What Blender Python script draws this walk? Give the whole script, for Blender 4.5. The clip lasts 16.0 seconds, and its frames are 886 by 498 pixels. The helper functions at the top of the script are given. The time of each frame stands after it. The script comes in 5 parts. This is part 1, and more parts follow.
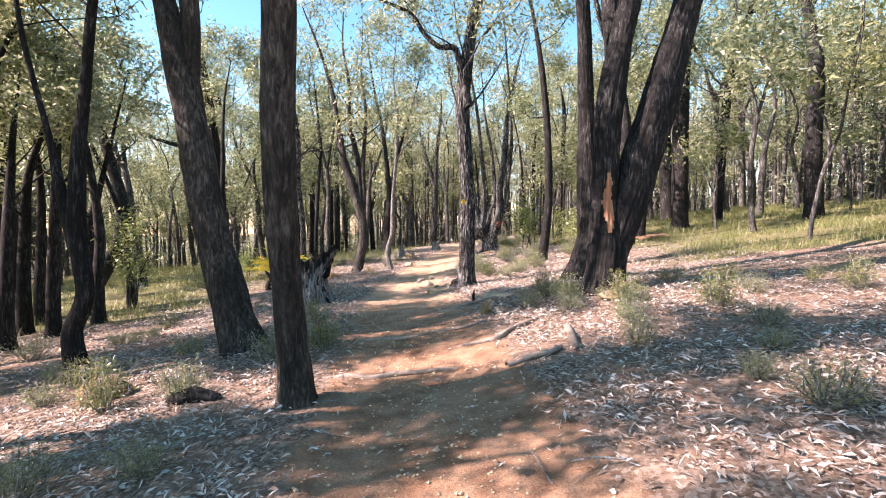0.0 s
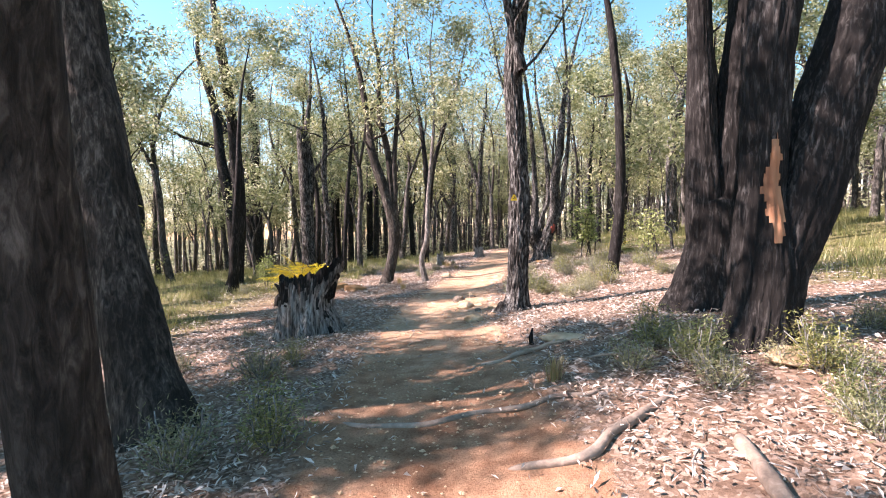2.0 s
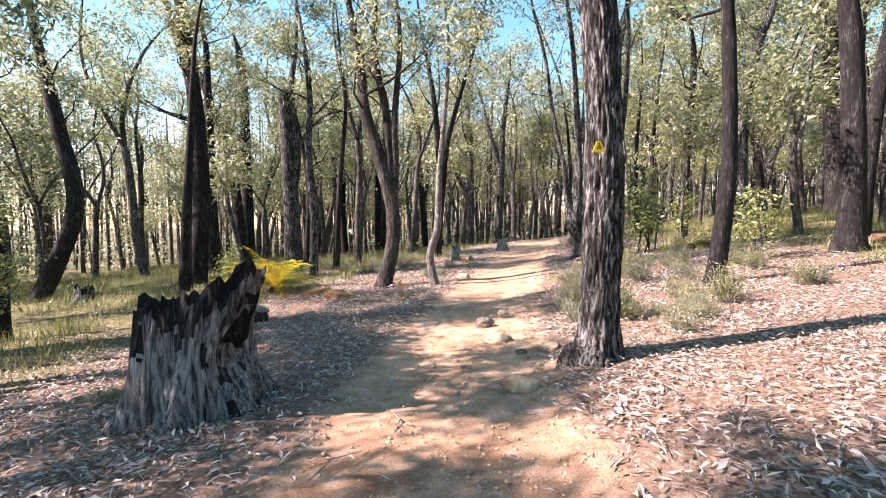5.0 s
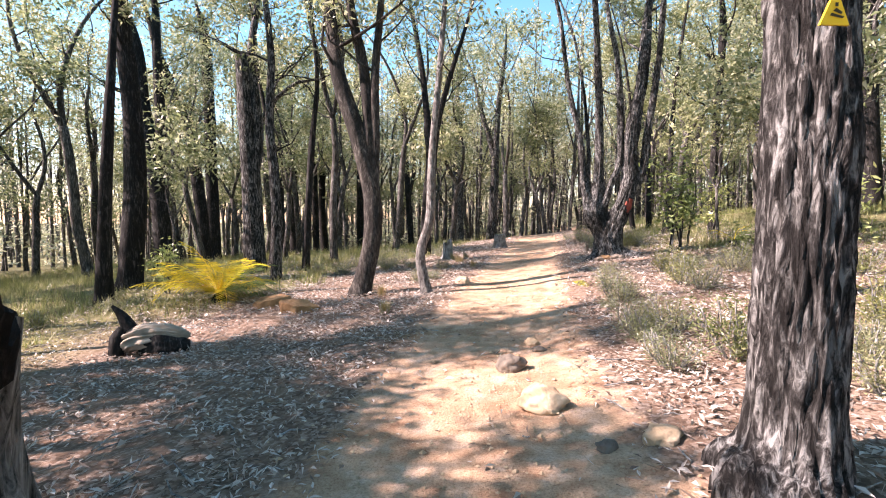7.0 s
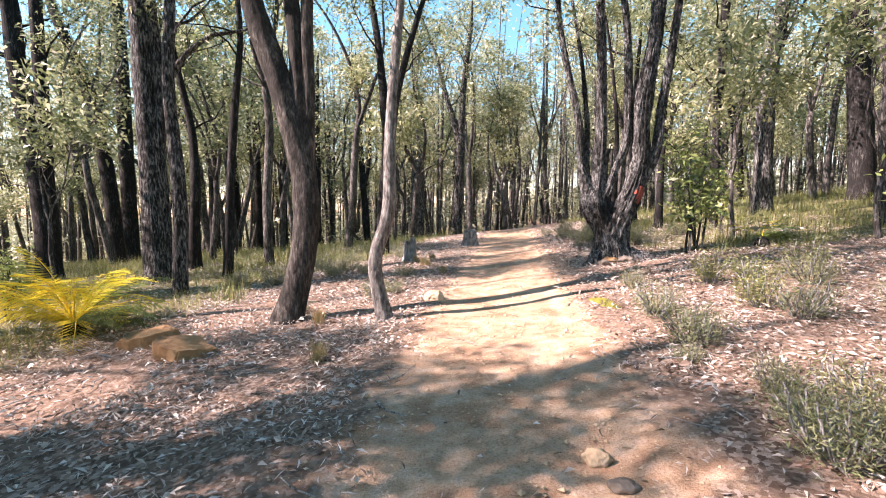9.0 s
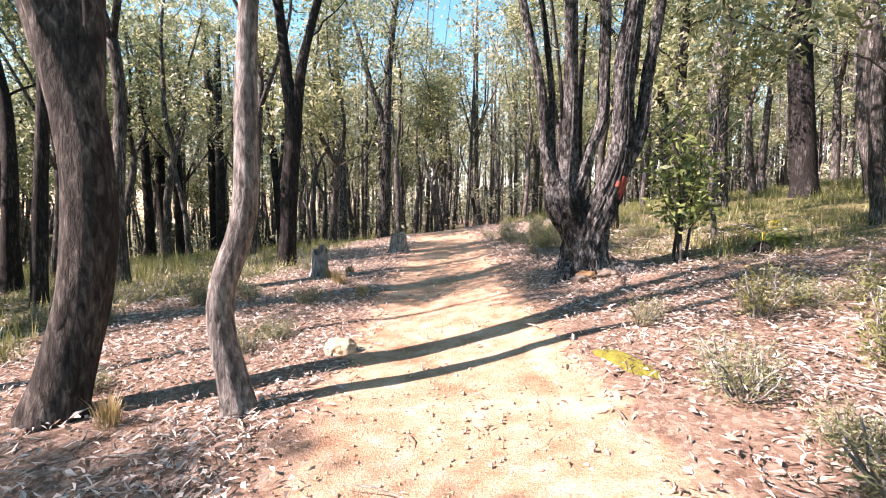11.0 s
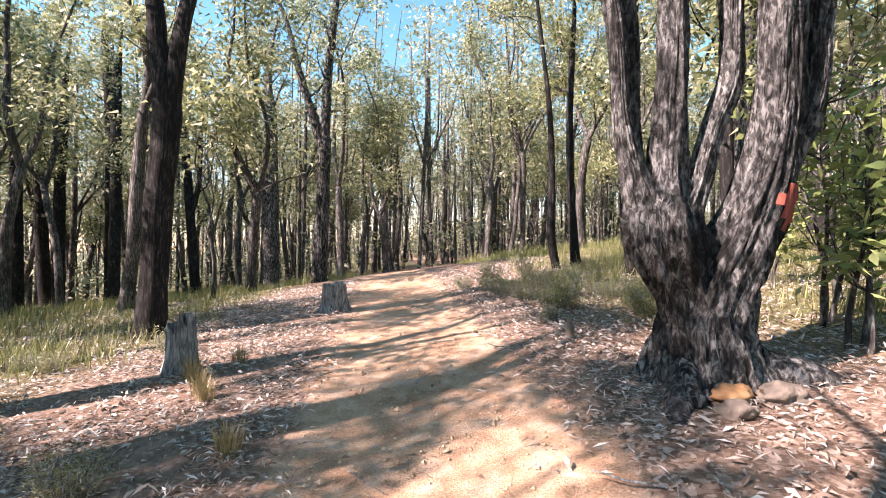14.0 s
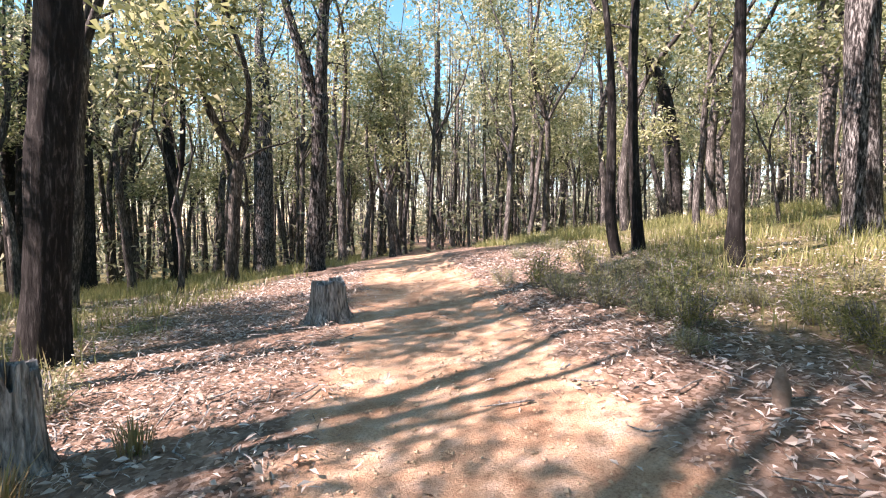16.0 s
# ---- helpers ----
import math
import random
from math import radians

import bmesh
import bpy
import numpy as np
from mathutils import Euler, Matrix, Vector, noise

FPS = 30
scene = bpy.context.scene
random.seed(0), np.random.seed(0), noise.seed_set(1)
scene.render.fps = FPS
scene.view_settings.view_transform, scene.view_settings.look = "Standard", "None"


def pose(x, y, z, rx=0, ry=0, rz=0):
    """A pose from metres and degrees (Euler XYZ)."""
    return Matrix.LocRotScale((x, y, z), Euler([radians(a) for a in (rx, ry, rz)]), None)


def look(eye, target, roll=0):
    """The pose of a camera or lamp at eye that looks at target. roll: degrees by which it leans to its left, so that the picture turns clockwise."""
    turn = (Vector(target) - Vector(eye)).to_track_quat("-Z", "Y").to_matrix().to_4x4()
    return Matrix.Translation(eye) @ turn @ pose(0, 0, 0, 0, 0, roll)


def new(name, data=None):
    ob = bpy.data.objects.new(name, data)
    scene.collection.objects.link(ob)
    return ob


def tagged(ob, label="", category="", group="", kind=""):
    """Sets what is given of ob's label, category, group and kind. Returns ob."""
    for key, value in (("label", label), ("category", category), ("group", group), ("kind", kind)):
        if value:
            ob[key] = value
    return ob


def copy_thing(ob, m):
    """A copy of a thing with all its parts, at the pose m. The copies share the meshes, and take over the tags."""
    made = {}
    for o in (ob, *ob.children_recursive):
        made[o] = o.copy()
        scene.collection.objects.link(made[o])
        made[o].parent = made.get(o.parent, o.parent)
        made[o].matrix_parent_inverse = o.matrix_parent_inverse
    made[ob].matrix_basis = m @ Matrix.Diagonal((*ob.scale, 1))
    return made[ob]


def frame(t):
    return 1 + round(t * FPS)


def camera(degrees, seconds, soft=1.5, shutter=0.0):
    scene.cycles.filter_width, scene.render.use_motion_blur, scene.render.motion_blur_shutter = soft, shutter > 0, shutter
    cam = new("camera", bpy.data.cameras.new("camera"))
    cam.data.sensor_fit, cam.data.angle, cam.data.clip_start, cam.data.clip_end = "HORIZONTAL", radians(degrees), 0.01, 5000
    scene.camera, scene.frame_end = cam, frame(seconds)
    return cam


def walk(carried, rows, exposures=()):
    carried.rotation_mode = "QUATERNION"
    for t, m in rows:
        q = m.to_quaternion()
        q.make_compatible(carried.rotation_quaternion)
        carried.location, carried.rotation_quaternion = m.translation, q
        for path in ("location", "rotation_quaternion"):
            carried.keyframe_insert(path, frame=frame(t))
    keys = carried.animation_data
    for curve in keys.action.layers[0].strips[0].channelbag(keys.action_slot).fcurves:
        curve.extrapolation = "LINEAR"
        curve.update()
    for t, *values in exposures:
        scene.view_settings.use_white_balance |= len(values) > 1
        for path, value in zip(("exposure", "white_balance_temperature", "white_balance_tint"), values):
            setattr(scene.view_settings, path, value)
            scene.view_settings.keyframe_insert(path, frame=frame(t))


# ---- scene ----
cam = camera(86.3, 16.0, 1.1)
METRES, EYE, TILT, LEAN, TURN = 22.4, 1.5, 0.0, -5.6, 0.0
ROWS = [
    (0.0, 0.0, 0.0, 0.0, -0.3, -2.82, 6.06),
    (0.5, 0.0035, 0.0335, 0.0001, 1.33, -2.97, 6.07),
    (1.0, 0.0035, 0.0661, 0.0008, 3.18, -2.7, 6.06),
    (1.5, 0.0038, 0.0994, 0.0014, 4.67, -2.19, 5.99),
    (2.0, 0.0022, 0.1325, 0.0002, 5.16, -1.76, 5.94),
    (2.5, -0.0003, 0.1661, 0.0004, 4.91, -1.78, 5.86),
    (3.0, -0.0054, 0.1972, 0.0001, 4.56, -2.32, 5.81),
    (3.5, -0.0062, 0.2278, -0.0008, 5.19, -2.87, 5.78),
    (4.0, -0.0068, 0.2593, -0.0009, 6.9, -2.85, 5.78),
    (6.5, -0.0362, 0.41, -0.0071, 6.85, -2.57, 5.42),
    (7.0, -0.0396, 0.4394, -0.0072, 5.15, -3.39, 5.41),
    (7.5, -0.0436, 0.4712, -0.0075, 3.71, -4.32, 5.46),
    (8.0, -0.0484, 0.5017, -0.0077, 2.61, -4.79, 5.5),
    (8.5, -0.0525, 0.5335, -0.0064, 1.59, -4.76, 5.46),
    (9.0, -0.0549, 0.5638, -0.0065, 0.01, -4.7, 5.49),
    (9.5, -0.0545, 0.5968, -0.0076, -2.29, -5.06, 5.49),
    (12.0, -0.0436, 0.7472, -0.0086, -11.54, -5.35, 5.48),
    (12.5, -0.0428, 0.7771, -0.0072, -12.5, -4.6, 5.4),
    (13.0, -0.0408, 0.8071, -0.0059, -13.52, -3.6, 5.35),
    (13.5, -0.0371, 0.8374, -0.0065, -14.64, -2.64, 5.35),
    (14.0, -0.0296, 0.8696, -0.0078, -15.14, -1.83, 5.37),
    (14.5, -0.0275, 0.9006, -0.0073, -14.86, -1.09, 5.37),
    (15.0, -0.024, 0.9312, -0.0073, -14.38, -1.14, 5.37),
    (15.5, -0.0223, 0.9627, -0.0085, -14.34, -2.31, 5.37),
    (16.0, -0.0188, 0.9925, -0.0093, -14.64, -4.02, 5.4),
]
walk(cam, [(t, pose(0, 0, EYE, TILT, LEAN, TURN) @ pose(METRES * x, METRES * y, METRES * z, 90 + pitch, roll, yaw)) for t, x, y, z, yaw, pitch, roll in ROWS],
     exposures=[(0.0, 1.9, 7250, 38)])

# ---- world, sun, exposure ----
SUN_EL, SUN_AZ = radians(40.0), math.atan2(-0.985, -0.174)
world = bpy.data.worlds.new("sky")
scene.world = world
world.use_nodes = True
wnt = world.node_tree
sky = wnt.nodes.new("ShaderNodeTexSky")
sky.sky_type, sky.sun_disc, sky.sun_elevation, sky.sun_rotation = "NISHITA", False, SUN_EL, SUN_AZ % (2 * math.pi)
sky.air_density, sky.dust_density, sky.ozone_density = 1.0, 0.2, 1.0
sat = wnt.nodes.new("ShaderNodeHueSaturation")
sat.inputs["Saturation"].default_value = 1.3
sat.inputs["Hue"].default_value = 0.468
wnt.links.new(sky.outputs[0], sat.inputs["Color"])
wnt.links.new(sat.outputs[0], wnt.nodes["Background"].inputs[0])
wnt.nodes["Background"].inputs[1].default_value = 0.1
sun_data = bpy.data.lights.new("sun", "SUN")
sun_data.energy, sun_data.angle, sun_data.color = 5.0, radians(0.53), (1.0, 0.95, 0.88)
sun = new("sun", sun_data)
sun_dir = Vector((math.sin(SUN_AZ) * math.cos(SUN_EL), math.cos(SUN_AZ) * math.cos(SUN_EL), math.sin(SUN_EL)))
sun.matrix_world = look(sun_dir * 60, (0, 0, 0))


# ---- materials ----
def material(name):
    m = bpy.data.materials.new(name)
    m.use_nodes = True
    return m, m.node_tree, m.node_tree.nodes["Principled BSDF"]


def node(nt, kind, **inputs):
    n = nt.nodes.new(kind)
    for k, v in inputs.items():
        n.inputs[k.replace("_", " ")].default_value = v
    return n


def ramp(nt, fac, stops, smooth=False):
    r = nt.nodes.new("ShaderNodeValToRGB")
    cr = r.color_ramp
    if smooth:
        cr.interpolation = "EASE"
    while len(cr.elements) < len(stops):
        cr.elements.new(0.5)
    for el, (p, c) in zip(cr.elements, stops):
        el.position = p
        el.color = (*c, 1) if len(c) == 3 else c
    nt.links.new(fac, r.inputs[0])
    return r.outputs[0]


def mix(nt, fac, a, b, blend="MIX"):
    m = nt.nodes.new("ShaderNodeMix")
    m.data_type, m.blend_type = "RGBA", blend
    for socket, v in ((m.inputs[0], fac), (m.inputs[6], a), (m.inputs[7], b)):
        if isinstance(v, bpy.types.NodeSocket):
            nt.links.new(v, socket)
        elif isinstance(v, tuple):
            socket.default_value = (*v, 1)
        else:
            socket.default_value = v
    return m.outputs[2]


def coords(nt, scale):
    tc = nt.nodes.new("ShaderNodeTexCoord")
    mp = nt.nodes.new("ShaderNodeMapping")
    mp.inputs["Scale"].default_value = scale
    nt.links.new(tc.outputs["Object"], mp.inputs[0])
    return mp.outputs[0]


def noise_tex(nt, vec, scale, detail=4.0, rough=0.6, distort=0.0):
    n = node(nt, "ShaderNodeTexNoise", Scale=scale, Detail=detail, Roughness=rough, Distortion=distort)
    nt.links.new(vec, n.inputs["Vector"])
    return n.outputs["Fac"]


def bump(nt, bsdf, height, strength, distance):
    b = node(nt, "ShaderNodeBump", Strength=strength, Distance=distance)
    nt.links.new(height, b.inputs["Height"])
    nt.links.new(b.outputs[0], bsdf.inputs["Normal"])


GREY3 = lambda v: (v, v, v)


def bark(name, dark, mid, pale, amount, depth=0.02, stretch=0.16, scale=30, cut=(0.36, 0.52, 0.68)):
    m, nt, b = material(name)
    v = coords(nt, (1, 1, stretch))
    fibre = noise_tex(nt, v, scale, 6, 0.65, 0.6)
    patch = noise_tex(nt, coords(nt, (1, 1, 0.45)), 2.6, 5, 0.6, 0.4)
    fine = noise_tex(nt, coords(nt, (1, 1, 0.5)), 90, 3, 0.6)
    col = ramp(nt, fibre, [(cut[0], dark), (cut[1], mid), (cut[2], pale)])
    soot = ramp(nt, patch, [(amount - 0.09, GREY3(0.0)), (amount + 0.09, GREY3(1.0))])
    col = mix(nt, soot, mix(nt, 0.75, col, dark), col)
    obj = nt.nodes.new("ShaderNodeObjectInfo")
    tint = ramp(nt, obj.outputs["Random"], [(0.0, (0.7, 0.74, 0.74)), (1.0, (0.99, 1.04, 1.03))])
    col = mix(nt, 1.0, col, tint, "MULTIPLY")
    nt.links.new(col, b.inputs["Base Color"])
    b.inputs["Roughness"].default_value = 0.93
    b.inputs["Specular IOR Level"].default_value = 0.2
    h = mix(nt, 0.25, fibre, fine)
    bump(nt, b, h, 0.9, depth)
    return m


char_bark = bark("charred_bark", (0.01, 0.0092, 0.009), (0.03, 0.027, 0.026), (0.16, 0.15, 0.145), 0.55)
pale_bark = bark("pale_bark", (0.06, 0.054, 0.05), (0.2, 0.18, 0.168), (0.42, 0.39, 0.37), 0.4, 0.03, 0.3, 26)
brown_bark = bark("brown_bark", (0.018, 0.016, 0.014), (0.075, 0.064, 0.057), (0.21, 0.185, 0.165), 0.5, 0.03, 0.24, 26)
grey_bark = bark("grey_bark", (0.011, 0.01, 0.0095), (0.065, 0.06, 0.058), (0.29, 0.28, 0.272), 0.42, 0.05, 0.2, 27, (0.42, 0.51, 0.62))
burl_bark = bark("gnarled_bark", (0.014, 0.0135, 0.013), (0.085, 0.082, 0.08), (0.38, 0.37, 0.36), 0.47, 0.07, 0.42, 24, (0.37, 0.49, 0.63))
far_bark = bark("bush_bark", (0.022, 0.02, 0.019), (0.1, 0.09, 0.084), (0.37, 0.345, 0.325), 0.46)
stump_wood = bark("silvered_wood", (0.04, 0.037, 0.035), (0.26, 0.248, 0.238), (0.58, 0.56, 0.54), 0.4, 0.04, 0.1, 26, (0.38, 0.5, 0.64))
dead_wood = bark("weathered_wood", (0.07, 0.068, 0.066), (0.28, 0.272, 0.262), (0.54, 0.53, 0.515), 0.36)


def plain(name, stops, scale, rough=0.9, bump_amount=0.6, dist=0.02, stretch=(1, 1, 1)):
    m, nt, b = material(name)
    v = coords(nt, stretch)
    a = noise_tex(nt, v, scale, 6, 0.65, 0.3)
    c = noise_tex(nt, v, scale * 0.22, 3, 0.5)
    nt.links.new(mix(nt, 0.5, ramp(nt, a, stops), ramp(nt, c, stops)), b.inputs["Base Color"])
    b.inputs["Roughness"].default_value = rough
    bump(nt, b, a, bump_amount, dist)
    return m


def leafy(name, stops, translucent=0.35, rough=0.4):
    m, nt, b = material(name)
    g = nt.nodes.new("ShaderNodeNewGeometry")
    oi = nt.nodes.new("ShaderNodeObjectInfo")
    col = ramp(nt, g.outputs["Random Per Island"], stops)
    tint = ramp(nt, oi.outputs["Random"], [(0, (0.8, 0.88, 0.8)), (0.5, (1.0, 1.0, 1.0)), (1, (1.15, 1.1, 0.95))])
    col = mix(nt, 1.0, col, tint, "MULTIPLY")
    nt.links.new(col, b.inputs["Base Color"])
    b.inputs["Roughness"].default_value = rough
    t = nt.nodes.new("ShaderNodeBsdfTranslucent")
    nt.links.new(col, t.inputs[0])
    s = nt.nodes.new("ShaderNodeMixShader")
    s.inputs[0].default_value = translucent
    nt.links.new(b.outputs[0], s.inputs[1])
    nt.links.new(t.outputs[0], s.inputs[2])
    nt.links.new(s.outputs[0], nt.nodes["Material Output"].inputs[0])
    return m


gum_leaf = leafy("gum_leaves", [(0.0, (0.1, 0.13, 0.055)), (0.4, (0.23, 0.265, 0.13)), (0.8, (0.39, 0.415, 0.25)), (1.0, (0.55, 0.55, 0.41))], 0.5)
# paler copy of gum_leaf: sunlit brightness of the distant crowns is in the colour
lit_far_leaf = leafy("lit_far_gum_leaves", [(0.0, (0.18, 0.21, 0.12)), (0.5, (0.37, 0.395, 0.25)), (1.0, (0.57, 0.57, 0.44))], 0.5)
sapling_leaf = leafy("sapling_leaves", [(0.0, (0.14, 0.19, 0.06)), (0.6, (0.28, 0.34, 0.12)), (1.0, (0.42, 0.45, 0.2))])
heath_leaf = leafy("heath_leaves", [(0.0, (0.13, 0.15, 0.07)), (0.6, (0.26, 0.28, 0.15)), (1.0, (0.42, 0.4, 0.26))])
grass_leaf = leafy("grass_blades", [(0.0, (0.09, 0.115, 0.04)), (0.5, (0.19, 0.22, 0.08)), (0.85, (0.3, 0.31, 0.13)), (1.0, (0.44, 0.4, 0.24))])
dry_grass = leafy("dry_grass", [(0.0, (0.3, 0.22, 0.11)), (0.6, (0.44, 0.34, 0.19)), (1.0, (0.24, 0.24, 0.09))])
frond_yellow = leafy("yellow_fronds", [(0.0, (0.6, 0.46, 0.03)), (0.6, (0.78, 0.63, 0.05)), (1.0, (0.5, 0.48, 0.05))], 0.45)
frond_green = leafy("green_fronds", [(0.0, (0.05, 0.1, 0.025)), (1.0, (0.14, 0.2, 0.05))])
litter_leaf = leafy("dead_leaves", [(0.0, (0.1, 0.062, 0.046)), (0.25, (0.25, 0.162, 0.122)), (0.5, (0.42, 0.35, 0.295)), (0.8, (0.565, 0.51, 0.465)), (1.0, (0.7, 0.66, 0.62))], 0.1, 0.6)
rock_orange = plain("laterite", [(0.3, (0.13, 0.065, 0.03)), (0.5, (0.31, 0.17, 0.075)), (0.7, (0.46, 0.3, 0.155))], 11, 0.9, 0.9, 0.03)
rock_pale = plain("pale_stone", [(0.3, (0.26, 0.17, 0.1)), (0.52, (0.47, 0.35, 0.225)), (0.75, (0.64, 0.53, 0.4))], 10, 0.9, 0.9, 0.03)
rock_grey = plain("grey_stone", [(0.3, (0.05, 0.042, 0.035)), (0.52, (0.15, 0.125, 0.1)), (0.75, (0.3, 0.255, 0.205))], 12, 0.9, 0.9, 0.03)
red_earth = plain("red_earth", [(0.3, (0.1, 0.055, 0.035)), (0.6, (0.24, 0.13, 0.08))], 20)
scar_wood = plain("torn_wood", [(0.3, (0.12, 0.045, 0.025)), (0.48, (0.34, 0.15, 0.075)), (0.7, (0.55, 0.32, 0.19))], 6, 0.8, 0.7, 0.02, (1, 1, 0.3))
root_wood = plain("root_wood", [(0.3, (0.08, 0.062, 0.05)), (0.5, (0.22, 0.175, 0.14)), (0.72, (0.4, 0.335, 0.275))], 16, 0.9, 0.8, 0.02, (1, 1, 1))
red_wood = plain("red_wood", [(0.3, (0.16, 0.03, 0.02)), (0.7, (0.36, 0.09, 0.06))], 8)
cut_wood = plain("bleached_wood", [(0.3, (0.13, 0.105, 0.08)), (0.5, (0.4, 0.335, 0.265)), (0.7, (0.6, 0.53, 0.45))], 6, 0.85, 0.6, 0.03, (0.4, 1, 1))
moss_mat = plain("moss", [(0.3, (0.06, 0.062, 0.01)), (0.6, (0.19, 0.18, 0.02)), (0.8, (0.32, 0.29, 0.05))], 40, 1.0, 0.9, 0.02)
marker_yellow, _nt, _b = material("marker_yellow")
_b.inputs["Base Color"].default_value, _b.inputs["Roughness"].default_value = (0.8, 0.55, 0.02, 1), 0.45
marker_black, _nt, _b = material("marker_black")
_b.inputs["Base Color"].default_value, _b.inputs["Roughness"].default_value = (0.04, 0.035, 0.01, 1), 0.5


def ground_material():
    m, nt, b = material("bush_floor")
    v = coords(nt, (1, 1, 1))
    cells = node(nt, "ShaderNodeTexVoronoi", Scale=34.0, Randomness=1.0)
    warp = node(nt, "ShaderNodeTexNoise", Scale=14.0, Detail=3.0)
    nt.links.new(v, warp.inputs["Vector"])
    nt.links.new(mix(nt, 0.06, v, warp.outputs["Color"], "ADD"), cells.inputs["Vector"])
    litter = ramp(nt, cells.outputs["Color"], [(0.15, (0.04, 0.027, 0.02)), (0.42, (0.13, 0.09, 0.068)), (0.66, (0.27, 0.21, 0.17)), (0.9, (0.44, 0.38, 0.33))])
    big = noise_tex(nt, v, 0.8, 5, 0.6)
    mid = noise_tex(nt, v, 5, 5, 0.6)
    fine = noise_tex(nt, v, 60, 4, 0.7)
    soil = ramp(nt, mid, [(0.3, (0.15, 0.095, 0.068)), (0.7, (0.32, 0.225, 0.165))])
    floor = mix(nt, ramp(nt, big, [(0.35, GREY3(0.15)), (0.65, GREY3(0.75))]), litter, soil)
    at = nt.nodes.new("ShaderNodeAttribute")
    at.attribute_name = "trail"
    pale = nt.nodes.new("ShaderNodeAttribute")
    pale.attribute_name = "sand"
    green = nt.nodes.new("ShaderNodeAttribute")
    green.attribute_name = "green"
    floor = mix(nt, green.outputs["Fac"], floor, ramp(nt, mid, [(0.3, (0.1, 0.1, 0.045)), (0.7, (0.2, 0.19, 0.09))]))
    red = ramp(nt, mid, [(0.3, (0.22, 0.122, 0.075)), (0.7, (0.39, 0.25, 0.16))])
    sand = ramp(nt, mid, [(0.3, (0.36, 0.215, 0.135)), (0.5, (0.48, 0.33, 0.215)), (0.72, (0.59, 0.455, 0.345))])
    tread = mix(nt, pale.outputs["Fac"], red, sand)
    grit = ramp(nt, fine, [(0.32, (0.5, 0.45, 0.42)), (0.5, (0.95, 0.94, 0.95)), (0.7, (1.2, 1.18, 1.18))])
    tread = mix(nt, 0.8, tread, grit, "MULTIPLY")
    damp = ramp(nt, noise_tex(nt, v, 1.7, 5, 0.65), [(0.36, (0.72, 0.65, 0.63)), (0.52, (1.0, 1.0, 1.02)), (0.7, (1.12, 1.12, 1.16))])
    tread = mix(nt, 0.8, tread, damp, "MULTIPLY")
    edge = nt.nodes.new("ShaderNodeMath")
    edge.operation = "ADD"
    nt.links.new(at.outputs["Fac"], edge.inputs[0])
    off = nt.nodes.new("ShaderNodeMath")
    off.operation = "MULTIPLY_ADD"
    nt.links.new(noise_tex(nt, v, 3.2, 6, 0.7), off.inputs[0])
    off.inputs[1].default_value, off.inputs[2].default_value = 1.3, -0.65
    nt.links.new(off.outputs[0], edge.inputs[1])
    mask = ramp(nt, edge.outputs[0], [(0.36, GREY3(0.0)), (0.62, GREY3(1.0))])
    nt.links.new(mix(nt, mask, floor, tread), b.inputs["Base Color"])
    b.inputs["Roughness"].default_value = 0.97
    b.inputs["Specular IOR Level"].default_value = 0.085
    h = mix(nt, mask, mix(nt, 0.5, cells.outputs["Color"], fine), mix(nt, 0.6, mid, fine))
    bump(nt, b, h, 0.9, 0.03)
    return m


ground_mat = ground_material()

# ---- ground ----
TRAIL_Y = [-60, -10, 0, 4, 8, 11, 14, 17, 20, 24, 28, 33, 40, 46, 70]
TRAIL_X = [2.0, 0.3, 0.15, -0.05, -0.5, -0.85, -0.95, -0.65, -0.2, 0.3, 0.95, 1.6, 2.7, 4.5, 14]
rng = np.random.default_rng(7)


def trail_x(y):
    return np.interp(y, TRAIL_Y, TRAIL_X)


def land(x, y):
    """Height of the slope, which rises to the east of the trail."""
    x, y = np.asarray(x, float), np.asarray(y, float)
    X, Y = 45 * np.tanh(x / 45), np.clip(y, -3, 35)
    z = -0.033 + 0.1038 * X + 0.0006 * X * X - 0.0166 * Y + 0.00067 * Y * Y
    z = z - 2.6 * np.tanh(np.maximum(y - 35, 0) * 0.075 / 2.6)
    for a, b, s, h in ((-11, 23, 5, 0.45), (2.9, 8.2, 1.8, 0.26), (-5, 39, 4, -0.2), (-2.9, 8.9, 2.0, 0.17)):
        z = z + h * np.exp(-((x - a) ** 2 + (y - b) ** 2) / (2 * s * s))
    d = np.abs(x - trail_x(y))
    return z - 0.05 * np.exp(-(d / 0.95) ** 4)


def at_ground(x, y, sink=0.0):
    return Vector((x, y, float(land(x, y)) - sink))


def mesh_object(name, verts, faces, mat, parent=None, smooth=True, label=""):
    me = bpy.data.meshes.new(name)
    me.from_pydata(verts, [], faces)
    me.materials.append(mat)
    if smooth:
        me.shade_smooth()
    ob = new(name, me)
    if parent is not None:
        ob.parent = parent
    if label:
        ob["label"] = label
    return ob


def quads_object(name, V, mat, parent=None, n=4):
    """V: (count, n, 3): loose faces of n corners each."""
    me = bpy.data.meshes.new(name)
    k = len(V)
    me.vertices.add(k * n)
    me.vertices.foreach_set("co", np.ascontiguousarray(V, dtype=np.float32).ravel())
    me.loops.add(k * n)
    me.loops.foreach_set("vertex_index", np.arange(k * n, dtype=np.int32))
    me.polygons.add(k)
    me.polygons.foreach_set("loop_start", np.arange(0, k * n, n, dtype=np.int32))
    me.materials.append(mat)
    me.update(calc_edges=True)
    me.validate()
    ob = new(name, me)
    if parent is not None:
        ob.parent = parent
    return ob


